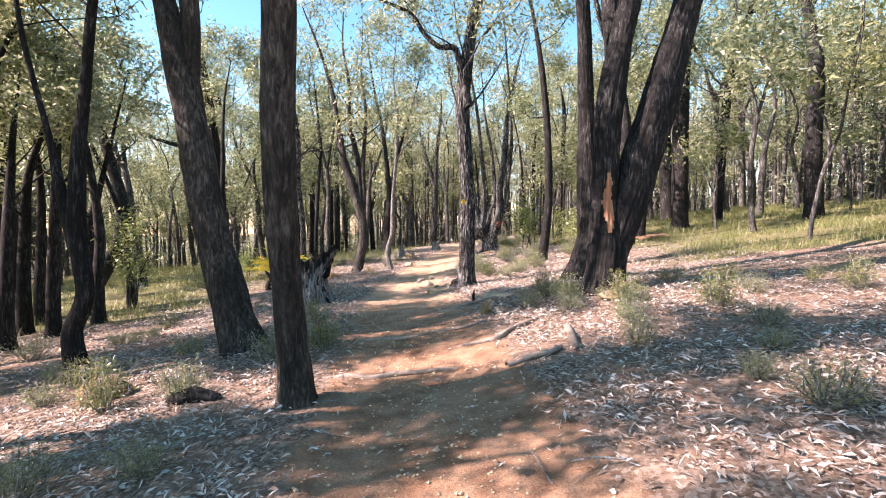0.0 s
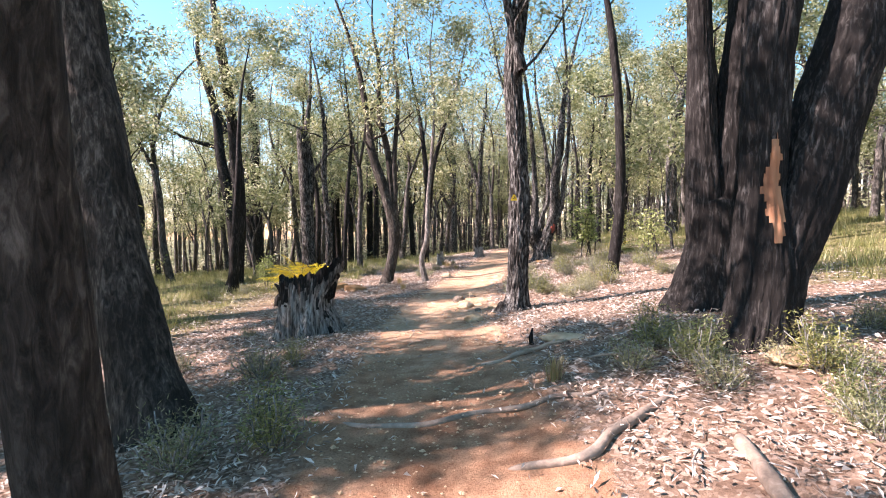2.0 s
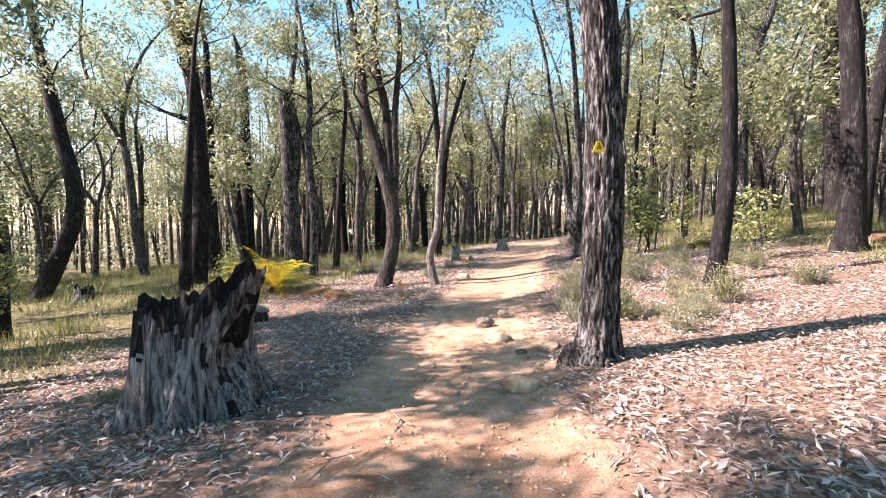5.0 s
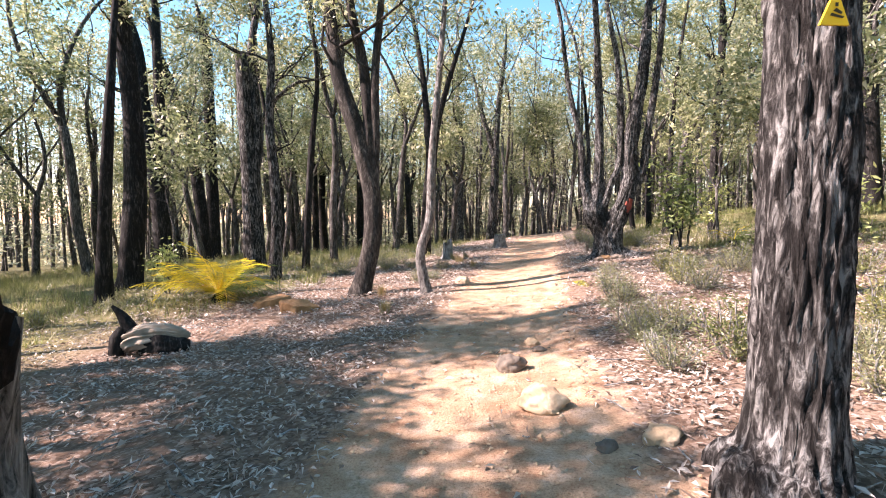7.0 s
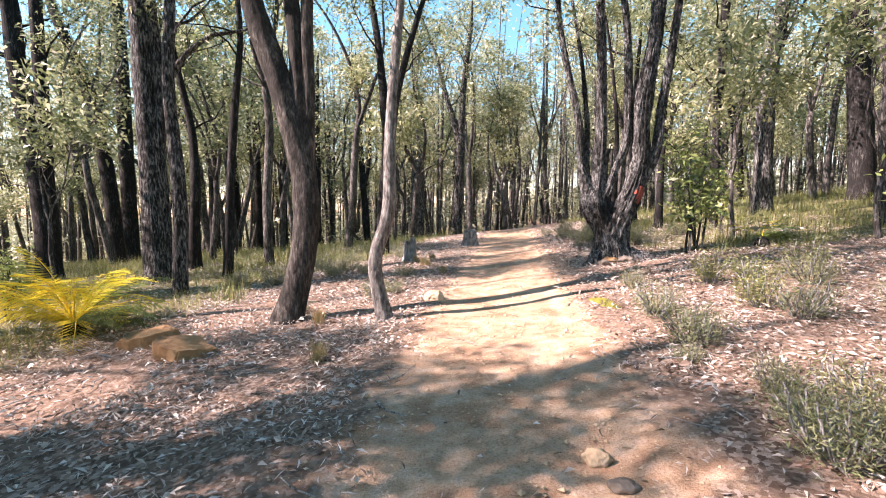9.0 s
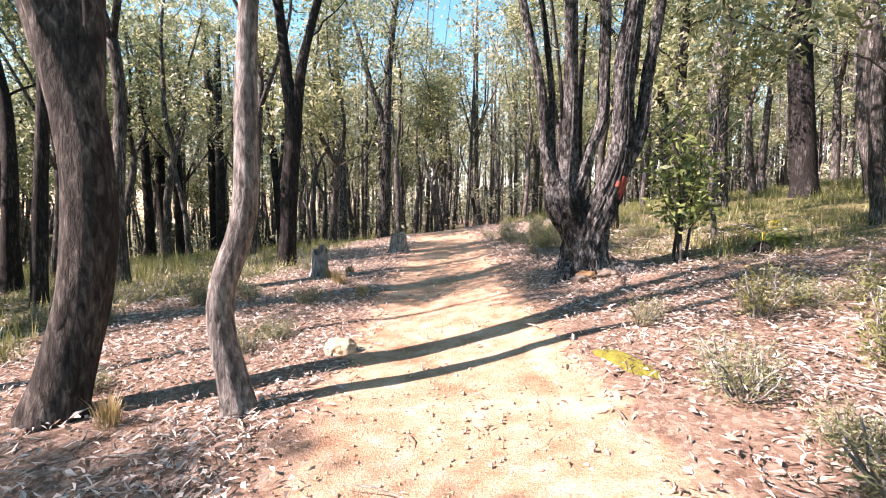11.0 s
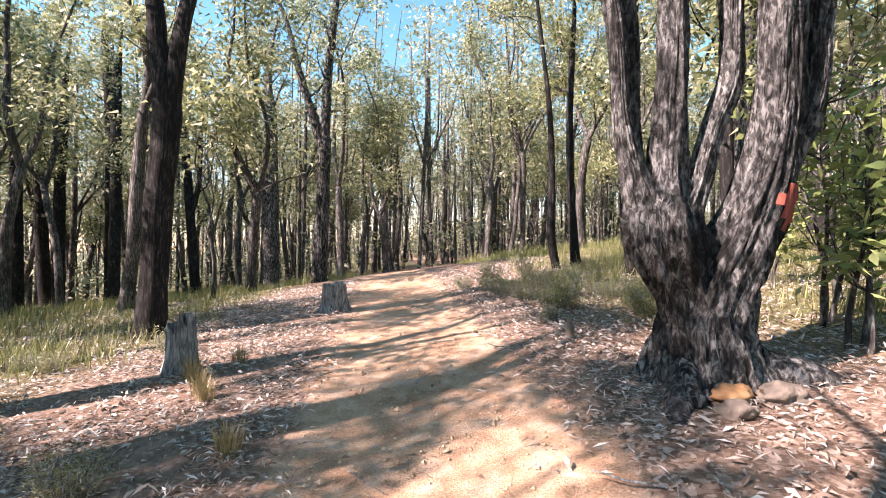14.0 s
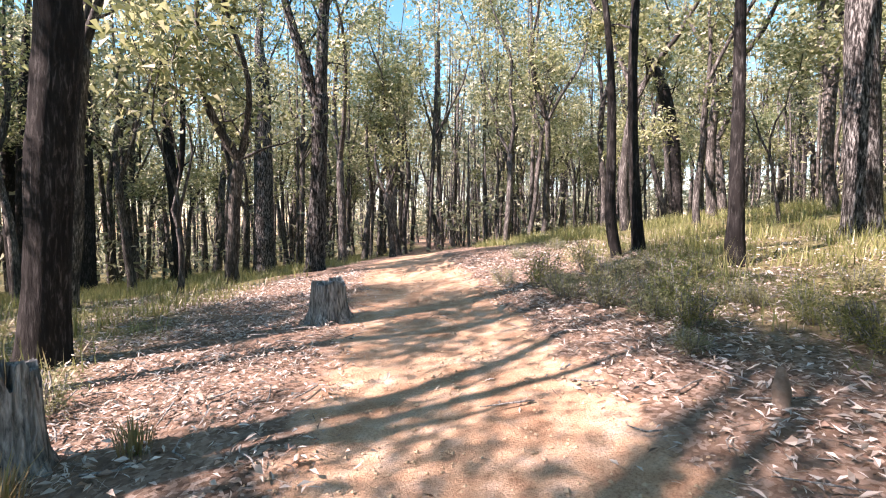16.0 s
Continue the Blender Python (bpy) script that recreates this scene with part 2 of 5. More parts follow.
def empty(name, where, label, category, group="", kind=""):
    ob = new(name)
    ob.empty_display_size = 0.2
    ob.location = where
    return tagged(ob, label, category, group, kind)


def build_ground():
    xs = np.concatenate([-10 - 0.1 * (np.exp(np.linspace(0, 8.3, 48)[1:]) - 1)[::-1] - 0.0, np.arange(-10, 10.01, 0.12), 10 + 0.1 * (np.exp(np.linspace(0, 8.3, 48)[1:]) - 1)])
    ys = np.concatenate([-3 - 0.1 * (np.exp(np.linspace(0, 8.3, 40)[1:]) - 1)[::-1], np.arange(-3, 36.01, 0.12), 36 + 0.1 * (np.exp(np.linspace(0, 8.3, 48)[1:]) - 1)])
    X, Y = np.meshgrid(xs, ys)
    Z = land(X, Y)
    d = np.abs(X - trail_x(Y))
    near = (np.abs(X) < 14) & (Y > -6) & (Y < 44)
    Zf, Xf, Yf = Z.ravel(), X.ravel(), Y.ravel()
    for i in np.nonzero(near.ravel())[0]:
        p = Vector((Xf[i], Yf[i], 0))
        Zf[i] += 0.03 * noise.noise(p * 0.9) + 0.014 * noise.noise(p * 3.1) + 0.006 * noise.noise(p * 8.0)
    verts = np.stack([Xf, Yf, Zf], 1)
    ny, nx = X.shape
    idx = np.arange(nx * ny).reshape(ny, nx)
    faces = np.stack([idx[:-1, :-1], idx[:-1, 1:], idx[1:, 1:], idx[1:, :-1]], -1).reshape(-1, 4)
    ob = mesh_object("ground", verts.tolist(), faces.tolist(), ground_mat)
    dd = np.abs(Xf - trail_x(Yf))
    t = np.clip(1.05 - (dd - 0.62) / 0.75, 0, 1)
    s = np.clip((Yf - 7.5) / 4.5, 0, 1)
    grn = np.zeros_like(Xf)
    for i, (x, y) in enumerate(zip(Xf, Yf)):
        grn[i] = green_zone(x, y)
    for name, val in (("trail", t), ("sand", s), ("green", grn * 0.85)):
        a = ob.data.attributes.new(name, "FLOAT", "POINT")
        a.data.foreach_set("value", val.astype(np.float32))
    return tagged(ob, "sloping bush floor of leaf litter with a sandy orange trail", "ground", kind="structure")


def green_zone(x, y):
    """How grassy the floor is."""
    d = x - float(trail_x(y))
    wob = 1.6 * noise.noise(Vector((x * 0.25, y * 0.25, 3.0)))
    if d < 0:
        start = 9.0 if y < 12 else (5.2 if y < 24 else 3.0)
        return min(max((-d - start + wob) / 1.5, 0), 1)
    start = 11.0 if y < 12 else (7.0 if y < 22 else 2.6)
    return min(max((d - start + wob) / 1.5, 0), 1)


ground = build_ground()


# ---- trees ----
def curve_points(pts, step):
    """Catmull-Rom through rows (x, y, z, r)."""
    P = np.array(pts, float)
    P = np.vstack([2 * P[0] - P[1], P, 2 * P[-1] - P[-2]])
    out = []
    for i in range(1, len(P) - 2):
        n = max(1, int(np.linalg.norm(P[i + 1, :3] - P[i, :3]) / step))
        for t in np.linspace(0, 1, n, endpoint=False):
            a, b, c, d = P[i - 1], P[i], P[i + 1], P[i + 2]
            q = 0.5 * (2 * b + (c - a) * t + (2 * a - 5 * b + 4 * c - d) * t * t + (3 * b - a - 3 * c + d) * t ** 3)
            lin = b + (c - b) * t
            q[3] = max(lin[3], 0.004)
            out.append(q)
    out.append(P[-2])
    return np.array(out)


def tube(pts, sides, step, rough=0.0, seed=0.0, flare=0.0, into=None, furrow=0.0):
    """A limb along pts: ring by ring, with furrows and lumps; a closed tip."""
    C = curve_points(pts, step)
    V, F = into if into is not None else ([], [])
    base = len(V)
    T = np.gradient(C[:, :3], axis=0)
    T /= np.linalg.norm(T, axis=1)[:, None] + 1e-9
    u = np.cross(T[0], (0.3, 1, 0.1))
    u /= np.linalg.norm(u)
    ang = np.linspace(0, 2 * math.pi, sides, endpoint=False)
    run = 0.0
    for i, (c, t) in enumerate(zip(C, T)):
        u = u - t * np.dot(u, t)
        u /= np.linalg.norm(u)
        w = np.cross(t, u)
        if i:
            run += float(np.linalg.norm(c[:3] - C[i - 1, :3]))
        r = c[3]
        for a in ang:
            k = 1.0
            if rough:
                ca, sa = math.cos(a), math.sin(a)
                k += rough * 0.55 * noise.noise(Vector((ca * 1.3 + seed, sa * 1.3, run * 0.9)))
                k += rough * 0.7 * (abs(noise.noise(Vector((ca * 5.5 + seed, sa * 5.5, run * 1.1)))) - 0.25)
                k += rough * 0.3 * noise.noise(Vector((ca * 13, sa * 13 + seed, run * 3.2)))
            if furrow:
                f = noise.noise(Vector((math.cos(a) * 7.5, math.sin(a) * 7.5 + seed, run * 2.3))) + 0.55 * noise.noise(Vector((math.cos(a) * 17, math.sin(a) * 17 + seed, run * 5.5)))
                k += furrow * (min(abs(f) * 3.2, 1.0) - 0.7)
            if flare:
                k += flare * math.exp(-max(run - 0.25, 0) / 0.16) * (0.55 + 0.45 * math.cos(a * 5 + seed * 3))
            p = c[:3] + (u * math.cos(a) + w * math.sin(a)) * r * k
            V.append(tuple(p))
        if i:
            o = base + (i - 1) * sides
            for j in range(sides):
                n = (j + 1) % sides
                F.append((o + j, o + n, o + sides + n, o + sides + j))
    o = base + (len(C) - 1) * sides
    V.append(tuple(C[-1, :3] + T[-1] * C[-1, 3] * 0.5))
    for j in range(sides):
        F.append((o + j, o + (j + 1) % sides, len(V) - 1))
    return V, F


def grow(rd, start, way, length, r, rise=0.25, wander=0.3):
    """A crooked branch as rows (x, y, z, r)."""
    pts, p, d = [], Vector(start), Vector(way).normalized()
    n = 5
    for i in range(n + 1):
        pts.append((p.x, p.y, p.z, max(r * (1 - 0.82 * i / n), 0.006)))
        d = (d + Vector((rd.uniform(-1, 1), rd.uniform(-1, 1), rd.uniform(-0.6, 1))) * wander + Vector((0, 0, rise * 0.4))).normalized()
        p = p + d * (length / n)
    return pts


def leaves(rg, centres, per, spread, length, width, droop=0.6, tri=False):
    """Hanging lance-shaped leaves about the given centres: (count, 4, 3)."""
    C = np.repeat(np.array(centres, float), per, axis=0)
    n = len(C)
    P = C + rg.normal(0, 1, (n, 3)) * np.array([spread, spread, spread * 0.75])
    A = rg.normal(0, 1, (n, 3))
    A[:, 2] = A[:, 2] * 0.6 - droop
    A /= np.linalg.norm(A, axis=1)[:, None]
    B = np.cross(A, rg.normal(0, 1, (n, 3)))
    B /= np.linalg.norm(B, axis=1)[:, None] + 1e-9
    L = length * rg.uniform(0.65, 1.35, (n, 1))
    W = width * rg.uniform(0.7, 1.3, (n, 1))
    N = np.cross(A, B)
    if tri:
        return np.stack([P - B * W / 2, P + B * W / 2 + N * W * 0.3, P + A * L], 1)
    return np.stack([P, P + A * L * 0.42 + B * W / 2 + N * L * 0.05, P + A * L, P + A * L * 0.42 - B * W / 2 + N * L * 0.05], 1)


def crown_on(rd, stems, detail, start=0.4):
    """Crooked branches along the upper stems; returns their mesh lists and the centres of the leaf clumps at their ends."""
    V, F, centres = [], [], []
    for pts in stems:
        C = curve_points(pts, 0.5)
        top = C[-1, 2]
        low = max(2.3, top * start)
        for c in C:
            if c[2] < low or rd.random() > 0.6:
                continue
            a = rd.uniform(0, 2 * math.pi)
            frac = (c[2] - low) / max(top - low, 0.1)
            length = rd.uniform(1.0, 2.7) * (1.15 - 0.5 * frac)
            b = grow(rd, c[:3], (math.cos(a), math.sin(a), rd.uniform(0.15, 1.0)), length, min(max(c[3] * 0.34, 0.014), 0.045), 0.2, 0.5)
            tube(b, 4, 0.5, into=(V, F))
            for q in (b[3], b[4], b[5]):
                for _ in range(detail):
                    e = grow(rd, q[:3], (rd.uniform(-1, 1), rd.uniform(-1, 1), rd.uniform(-0.1, 0.9)), rd.uniform(0.35, 0.9), 0.012)
                    tube([e[0], e[3], e[5]], 3, 2.0, into=(V, F))
                    centres.append(e[5][:3])
        centres.append(tuple(C[-1, :3]))
    return V, F, centres


def extend(rd, pts, height):
    """Carries a stem on upwards to its full height, thinning."""
    pts = list(pts)
    (x0, y0, z0, _), (x1, y1, z1, r) = pts[-2], pts[-1]
    d = Vector((x1 - x0, y1 - y0, z1 - z0)).normalized()
    n = max(2, int((height - z1) / 1.5))
    p = Vector((x1, y1, z1))
    for i in range(1, n + 1):
        d = (d + Vector((rd.uniform(-0.2, 0.2), rd.uniform(-0.2, 0.2), 0.12))).normalized()
        p = p + d * (height - z1) / n
        pts.append((p.x, p.y, p.z, max(r * (1 - 0.86 * i / n), 0.015)))
    return pts


tree_count = [0]


tree_parts = {}


def gum_tree(x, y, stem, limbs, label, mat, height=0.0, furrow=0.0, full=1, lumps=0.2, start=0.4):
    """A eucalyptus: trunk, limbs, branches and crown under an empty at its foot."""
    tree_count[0] += 1
    rd = random.Random(100 + tree_count[0])
    rg = np.random.default_rng(100 + tree_count[0])
    near = abs(x - float(trail_x(y))) < 6.5 and y < 31
    foot = empty("eucalyptus_tree", at_ground(x, y), label, "tree", "eucalyptus trees")
    r0 = stem[1][3] if len(stem) > 1 else stem[0][3]
    h = height or min(7.0 + r0 * 22 + rd.uniform(0, 2), 15)
    main = [(stem[0][0], stem[0][1], -0.25, stem[0][3] * 1.05)] + stem[:]
    main = extend(rd, main, max(h, main[-1][2] + 2.0)) if not limbs or len(stem) > 3 else extend(rd, main, main[-1][2] + 0.2)
    others = [extend(rd, l, max(h * rd.uniform(0.8, 1.0), l[-1][2] + 2.0)) if l[-1][3] > 0.03 else l for l in limbs]
    sides, step = (30, 0.11) if near else (14, 0.3)
    if furrow:
        sides, step = 100, 0.06
    seed = tree_count[0] * 1.7
    V, F = tube(main, sides, step, lumps if near else 0.14, seed, 0.3, furrow=furrow)
    tree_parts[foot.name] = [mesh_object("trunk", V, F, mat, foot)]
    for i, o in enumerate(others):
        V, F = tube(o, sides - 8, step * 1.2, lumps if near else 0.12, seed + 3 + i, furrow=furrow)
        tree_parts[foot.name].append(mesh_object("limb", V, F, mat, foot))
    stems = [main] + others if not limbs or len(stem) > 3 else others
    V, F, centres = crown_on(rd, stems, 2, start)
    mesh_object("branchwork", V, F, mat, foot)["kind"] = "stuff"
    centres = [c for c in centres if rd.random() < 0.75]
    quads_object("crown", leaves(rg, centres, min(170, max(24, int(3600 * full) // max(len(centres), 1))), 0.25, 0.16, 0.055, 0.6, True), gum_leaf, foot, 3)["kind"] = "stuff"
    return foot


gum_tree(-2.95, 7.00, [(0.00, 0.00, 0.00, 0.317), (-0.39, 0.07, 1.41, 0.245), (-0.71, 0.15, 3.10, 0.228), (-0.87, 0.20, 3.95, 0.228), (-1.16, 0.26, 5.22, 0.152)],
         [[(-0.79, 0.19, 3.78, 0.144), (-0.78, 0.26, 5.21, 0.135)]],
         "charred leaning eucalyptus forking into two stems", brown_bark)
gum_tree(-1.43, 4.6, [(0.00, 0.00, 0.00, 0.171), (-0.03, -0.12, 1.09, 0.138), (-0.04, -0.24, 2.40, 0.150), (0.04, -0.38, 3.75, 0.145)],
         [],
         "dark slender eucalyptus trunk beside the dirt trail", brown_bark)
gum_tree(0.62, 12.25, [(0.00, 0.00, 0.00, 0.298), (0.05, 0.03, 0.38, 0.205), (0.09, 0.14, 2.27, 0.187), (0.04, 0.22, 3.57, 0.179), (-0.01, 0.29, 4.85, 0.175)],
         [[(0.14, 0.01, 4.61, 0.101), (-0.09, 0.06, 5.62, 0.080), (-0.21, 0.08, 6.08, 0.072), (-0.63, 0.09, 6.14, 0.065), (-1.03, 0.11, 6.52, 0.058), (-1.29, 0.13, 6.96, 0.043), (-1.75, 0.14, 7.19, 0.036), (-2.33, 0.16, 7.44, 0.022)]],
         "tall grey furrowed-bark eucalyptus carrying a yellow trail marker", grey_bark, 13, 0.16)
gum_tree(2.65, 7.75, [(0.00, 0.00, 0.00, 0.307), (0.08, 0.04, 0.71, 0.319), (0.06, 0.06, 1.48, 0.192), (0.10, 0.10, 2.40, 0.204), (0.17, 0.14, 3.16, 0.217)],
         [[(0.13, 0.04, 0.61, 0.281), (0.44, 0.09, 1.37, 0.294), (0.70, 0.15, 2.24, 0.294), (1.01, 0.21, 3.16, 0.281)]],
         "large charred double-stemmed eucalyptus with a torn orange scar", char_bark, 13, 0.06)
gum_tree(3.10, 9.90, [(0.00, 0.00, 0.00, 0.42), (0.17, 0.06, 0.9, 0.37), (0.16, 0.08, 1.5, 0.3)],
         [[(0.12, 0.05, 0.7, 0.27), (0.05, 0.07, 1.5, 0.25), (0.0, 0.12, 2.6, 0.2), (-0.03, 0.17, 4.23, 0.152)],
          [(0.22, 0.06, 0.7, 0.3), (0.3, 0.09, 1.5, 0.28), (0.42, 0.15, 2.8, 0.24), (0.60, 0.22, 4.23, 0.198)]],
         "blackened thick eucalyptus splitting into two stems", char_bark, 0.0, 0.05)
gum_tree(-5.04, 6.50, [(0.00, 0.00, 0.00, 0.157), (-0.09, 0.03, 0.63, 0.126), (0.09, 0.06, 1.18, 0.110), (-0.02, 0.10, 2.12, 0.118), (0.03, 0.16, 3.29, 0.086), (0.11, 0.19, 3.92, 0.071)],
         [[(-0.06, 0.09, 1.81, 0.079), (-0.25, 0.13, 2.67, 0.071), (-0.40, 0.17, 3.38, 0.039)]],
         "small crooked dark sapling among dead leaves", char_bark)
gum_tree(-12.45, 13.53, [(0.00, 0.00, 0.00, 0.487), (-0.14, 0.14, 2.84, 0.325), (-0.11, 0.30, 6.09, 0.244), (-0.09, 0.46, 9.33, 0.211)],
         [],
         "dark slender eucalyptus standing in the bush", char_bark, full=0.35)
gum_tree(-3.42, 19.30, [(0.00, 0.00, 0.00, 0.203), (0.23, 0.09, 1.11, 0.178), (0.21, 0.17, 2.08, 0.186), (-0.05, 0.26, 3.13, 0.178), (-0.54, 0.38, 4.58, 0.146)],
         [[(0.19, 0.16, 1.91, 0.122), (0.15, 0.26, 3.13, 0.122), (0.02, 0.38, 4.58, 0.113)],
          [(0.27, 0.17, 2.08, 0.097), (0.27, 0.28, 3.37, 0.097), (0.25, 0.38, 4.58, 0.089)]],
         "dark eucalyptus forking into three upper stems", brown_bark)
gum_tree(-2.00, 18.95, [(0.00, 0.00, 0.00, 0.11), (-0.13, 0.06, 0.77, 0.093), (0.05, 0.12, 1.50, 0.09), (0.08, 0.23, 2.80, 0.07), (0.20, 0.36, 4.33, 0.058)],
         [],
         "pale grey crooked sapling beside the dirt trail", pale_bark)
gum_tree(3.50, 16.30, [(0.00, 0.00, 0.00, 0.169), (0.25, 0.14, 2.00, 0.130), (0.25, 0.28, 4.34, 0.117), (0.11, 0.38, 6.29, 0.104)],
         [],
         "dark slender eucalyptus standing in the bush", char_bark)
gum_tree(7.44, 18.84, [(0.00, 0.00, 0.00, 0.311), (0.06, 0.13, 2.18, 0.234), (-0.01, 0.29, 4.97, 0.218), (-0.29, 0.38, 6.84, 0.156)],
         [],
         "dark slender eucalyptus standing in the bush", char_bark)
gum_tree(8.51, 20.15, [(0.00, 0.00, 0.00, 0.204), (0.33, 0.20, 2.85, 0.170), (0.67, 0.36, 5.06, 0.153), (1.17, 0.54, 7.26, 0.136)],
         [],
         "dark slender eucalyptus standing in the bush", char_bark)
gum_tree(-7.82, 23.57, [(0.00, 0.00, 0.00, 0.330), (-0.15, 0.19, 2.37, 0.290), (-0.51, 0.54, 6.58, 0.224)],
         [[(-0.18, 0.18, 2.24, 0.172), (0.02, 0.35, 4.21, 0.158), (-0.25, 0.54, 6.58, 0.132)],
          [(0.02, 0.37, 4.47, 0.092), (0.61, 0.44, 5.33, 0.066), (1.27, 0.47, 5.77, 0.053), (1.93, 0.48, 5.86, 0.033), (2.46, 0.50, 6.06, 0.020)]],
         "dark slender eucalyptus standing in the bush", grey_bark, full=0.4)
gum_tree(-6.35, 21.79, [(0.00, 0.00, 0.00, 0.144), (-0.04, 0.17, 2.01, 0.133), (-0.25, 0.34, 4.11, 0.111), (-0.23, 0.47, 5.76, 0.100)],
         [],
         "dark slender eucalyptus standing in the bush", grey_bark, full=0.4)
gum_tree(-13.01, 26.72, [(0.00, 0.00, 0.00, 0.340), (-0.31, 0.25, 3.00, 0.306), (-1.03, 0.53, 6.39, 0.255), (-1.29, 0.69, 8.42, 0.221)],
         [[(-0.09, 0.19, 2.32, 0.204), (-0.27, 0.44, 5.37, 0.187), (-0.49, 0.69, 8.42, 0.170)]],
         "dark slender eucalyptus standing in the bush", char_bark)
gum_tree(-15.02, 32.69, [(0.00, 0.00, 0.00, 0.290), (-0.49, 0.30, 3.66, 0.290), (-1.27, 0.60, 7.26, 0.241), (-2.85, 0.89, 10.87, 0.193)],
         [[(-1.15, 0.56, 6.78, 0.169), (-2.00, 0.66, 7.98, 0.145), (-3.69, 0.71, 8.58, 0.145), (-5.14, 0.75, 9.06, 0.109), (-6.59, 0.81, 9.90, 0.048)]],
         "dark slender eucalyptus standing in the bush", char_bark)
gum_tree(-15.58, 34.40, [(0.00, 0.00, 0.00, 0.340), (-0.27, 0.35, 4.31, 0.314), (-0.54, 0.74, 9.00, 0.288), (-0.81, 1.00, 12.13, 0.288)],
         [],
         "dark slender eucalyptus standing in the bush", char_bark)
gum_tree(-6.32, 23.78, [(0.00, 0.00, 0.00, 0.121), (0.04, 0.16, 1.92, 0.101), (0.14, 0.32, 3.93, 0.094), (0.27, 0.48, 5.80, 0.067)],
         [],
         "dark slender eucalyptus standing in the bush", char_bark, full=0.4)
gum_tree(-13.24, 37.56, [(0.00, 0.00, 0.00, 0.269), (-0.13, 0.28, 3.43, 0.239), (-0.31, 0.60, 7.31, 0.209)],
         [],
         "dark slender eucalyptus standing in the bush", char_bark)
gum_tree(-10.10, 21.30, [(0.00, 0.00, 0.00, 0.307), (0.14, 0.21, 3.40, 0.246), (-0.24, 0.40, 7.08, 0.205), (-0.75, 0.53, 10.14, 0.184)],
         [],
         "dark slender eucalyptus standing in the bush", char_bark)
gum_tree(-15.00, 20.50, [(0.00, 0.00, 0.00, 0.281), (1.16, 0.28, 2.93, 0.241), (0.66, 0.38, 5.33, 0.221), (0.05, 0.46, 7.74, 0.161)],
         [],
         "dark slender eucalyptus standing in the bush", char_bark)
gum_tree(14.87, 30.88, [(0.00, 0.00, 0.00, 0.456), (-0.07, 0.27, 3.29, 0.412), (-0.12, 0.63, 7.61, 0.391)],
         [],
         "dark slender eucalyptus standing in the bush", char_bark)
gum_tree(6.67, 26.43, [(0.00, 0.00, 0.00, 0.115), (0.13, 0.28, 3.37, 0.115), (0.37, 0.55, 6.66, 0.115)],
         [],
         "dark slender eucalyptus standing in the bush", char_bark)
gum_tree(-0.55, 36.00, [(0.00, 0.00, 0.00, 0.275), (0.12, -0.05, 2.49, 0.220), (0.21, -0.09, 4.87, 0.220)],
         [[(0.16, -0.07, 4.50, 0.183), (-0.65, 0.13, 7.24, 0.110), (-1.00, 0.21, 8.71, 0.073)],
          [(0.19, -0.08, 4.68, 0.183), (0.33, -0.13, 7.25, 0.146), (0.59, -0.21, 9.44, 0.110)]],
         "slender eucalyptus with spreading limbs beside the trail", grey_bark)
gum_tree(-3.24, 28.05, [(0.00, 0.00, 0.00, 0.249), (0.08, -0.03, 0.88, 0.207), (0.20, -0.07, 2.46, 0.199), (0.31, -0.10, 3.62, 0.207), (0.14, -0.07, 4.70, 0.141), (0.13, -0.07, 5.19, 0.133)],
         [[(0.35, -0.12, 3.54, 0.133), (0.46, -0.15, 4.45, 0.124), (0.59, -0.19, 5.19, 0.116)]],
         "black charred eucalyptus with a forked top", char_bark)
gum_tree(5.88, 28.23, [(0.00, 0.00, 0.00, 0.159), (0.03, 0.03, 0.80, 0.115), (0.08, 0.09, 2.39, 0.089), (0.15, 0.16, 4.16, 0.080)],
         [],
         "dark slender eucalyptus standing in the bush", char_bark)
gum_tree(6.15, 30.90, [(0.00, 0.00, 0.00, 0.132), (-0.07, 0.10, 1.74, 0.108), (-0.08, 0.19, 3.54, 0.096), (0.00, 0.25, 5.34, 0.084)],
         [],
         "dark slender eucalyptus standing in the bush", char_bark)
gum_tree(5.40, 30.60, [(0.00, 0.00, 0.00, 0.103), (-0.10, 0.07, 0.86, 0.114), (-0.06, 0.13, 2.34, 0.092), (-0.07, 0.21, 4.06, 0.069)],
         [],
         "dark slender eucalyptus standing in the bush", char_bark)
gum_tree(9.91, 29.13, [(0.00, 0.00, 0.00, 0.332), (-0.01, 0.09, 1.83, 0.288), (0.05, 0.20, 4.59, 0.277)],
         [],
         "thick grey-barked eucalyptus trunk", grey_bark)
gum_tree(17.95, 43.36, [(0.00, 0.00, 0.00, 0.269), (-0.29, 0.32, 5.23, 0.299), (-1.21, 0.70, 8.22, 0.269), (-3.50, 1.42, 10.90, 0.209)],
         [],
         "bent dark eucalyptus leaning over low scrub", char_bark)
gum_tree(-6.56, 46.03, [(0.00, 0.00, 0.00, 0.252), (-0.23, 0.04, 3.84, 0.224), (-0.51, 0.08, 8.05, 0.210), (-0.70, 0.11, 11.70, 0.140)],
         [[(-0.28, 0.05, 3.84, 0.168), (0.18, -0.08, 5.81, 0.140), (0.30, -0.14, 9.45, 0.112)]],
         "dark slender eucalyptus standing in the bush", char_bark)
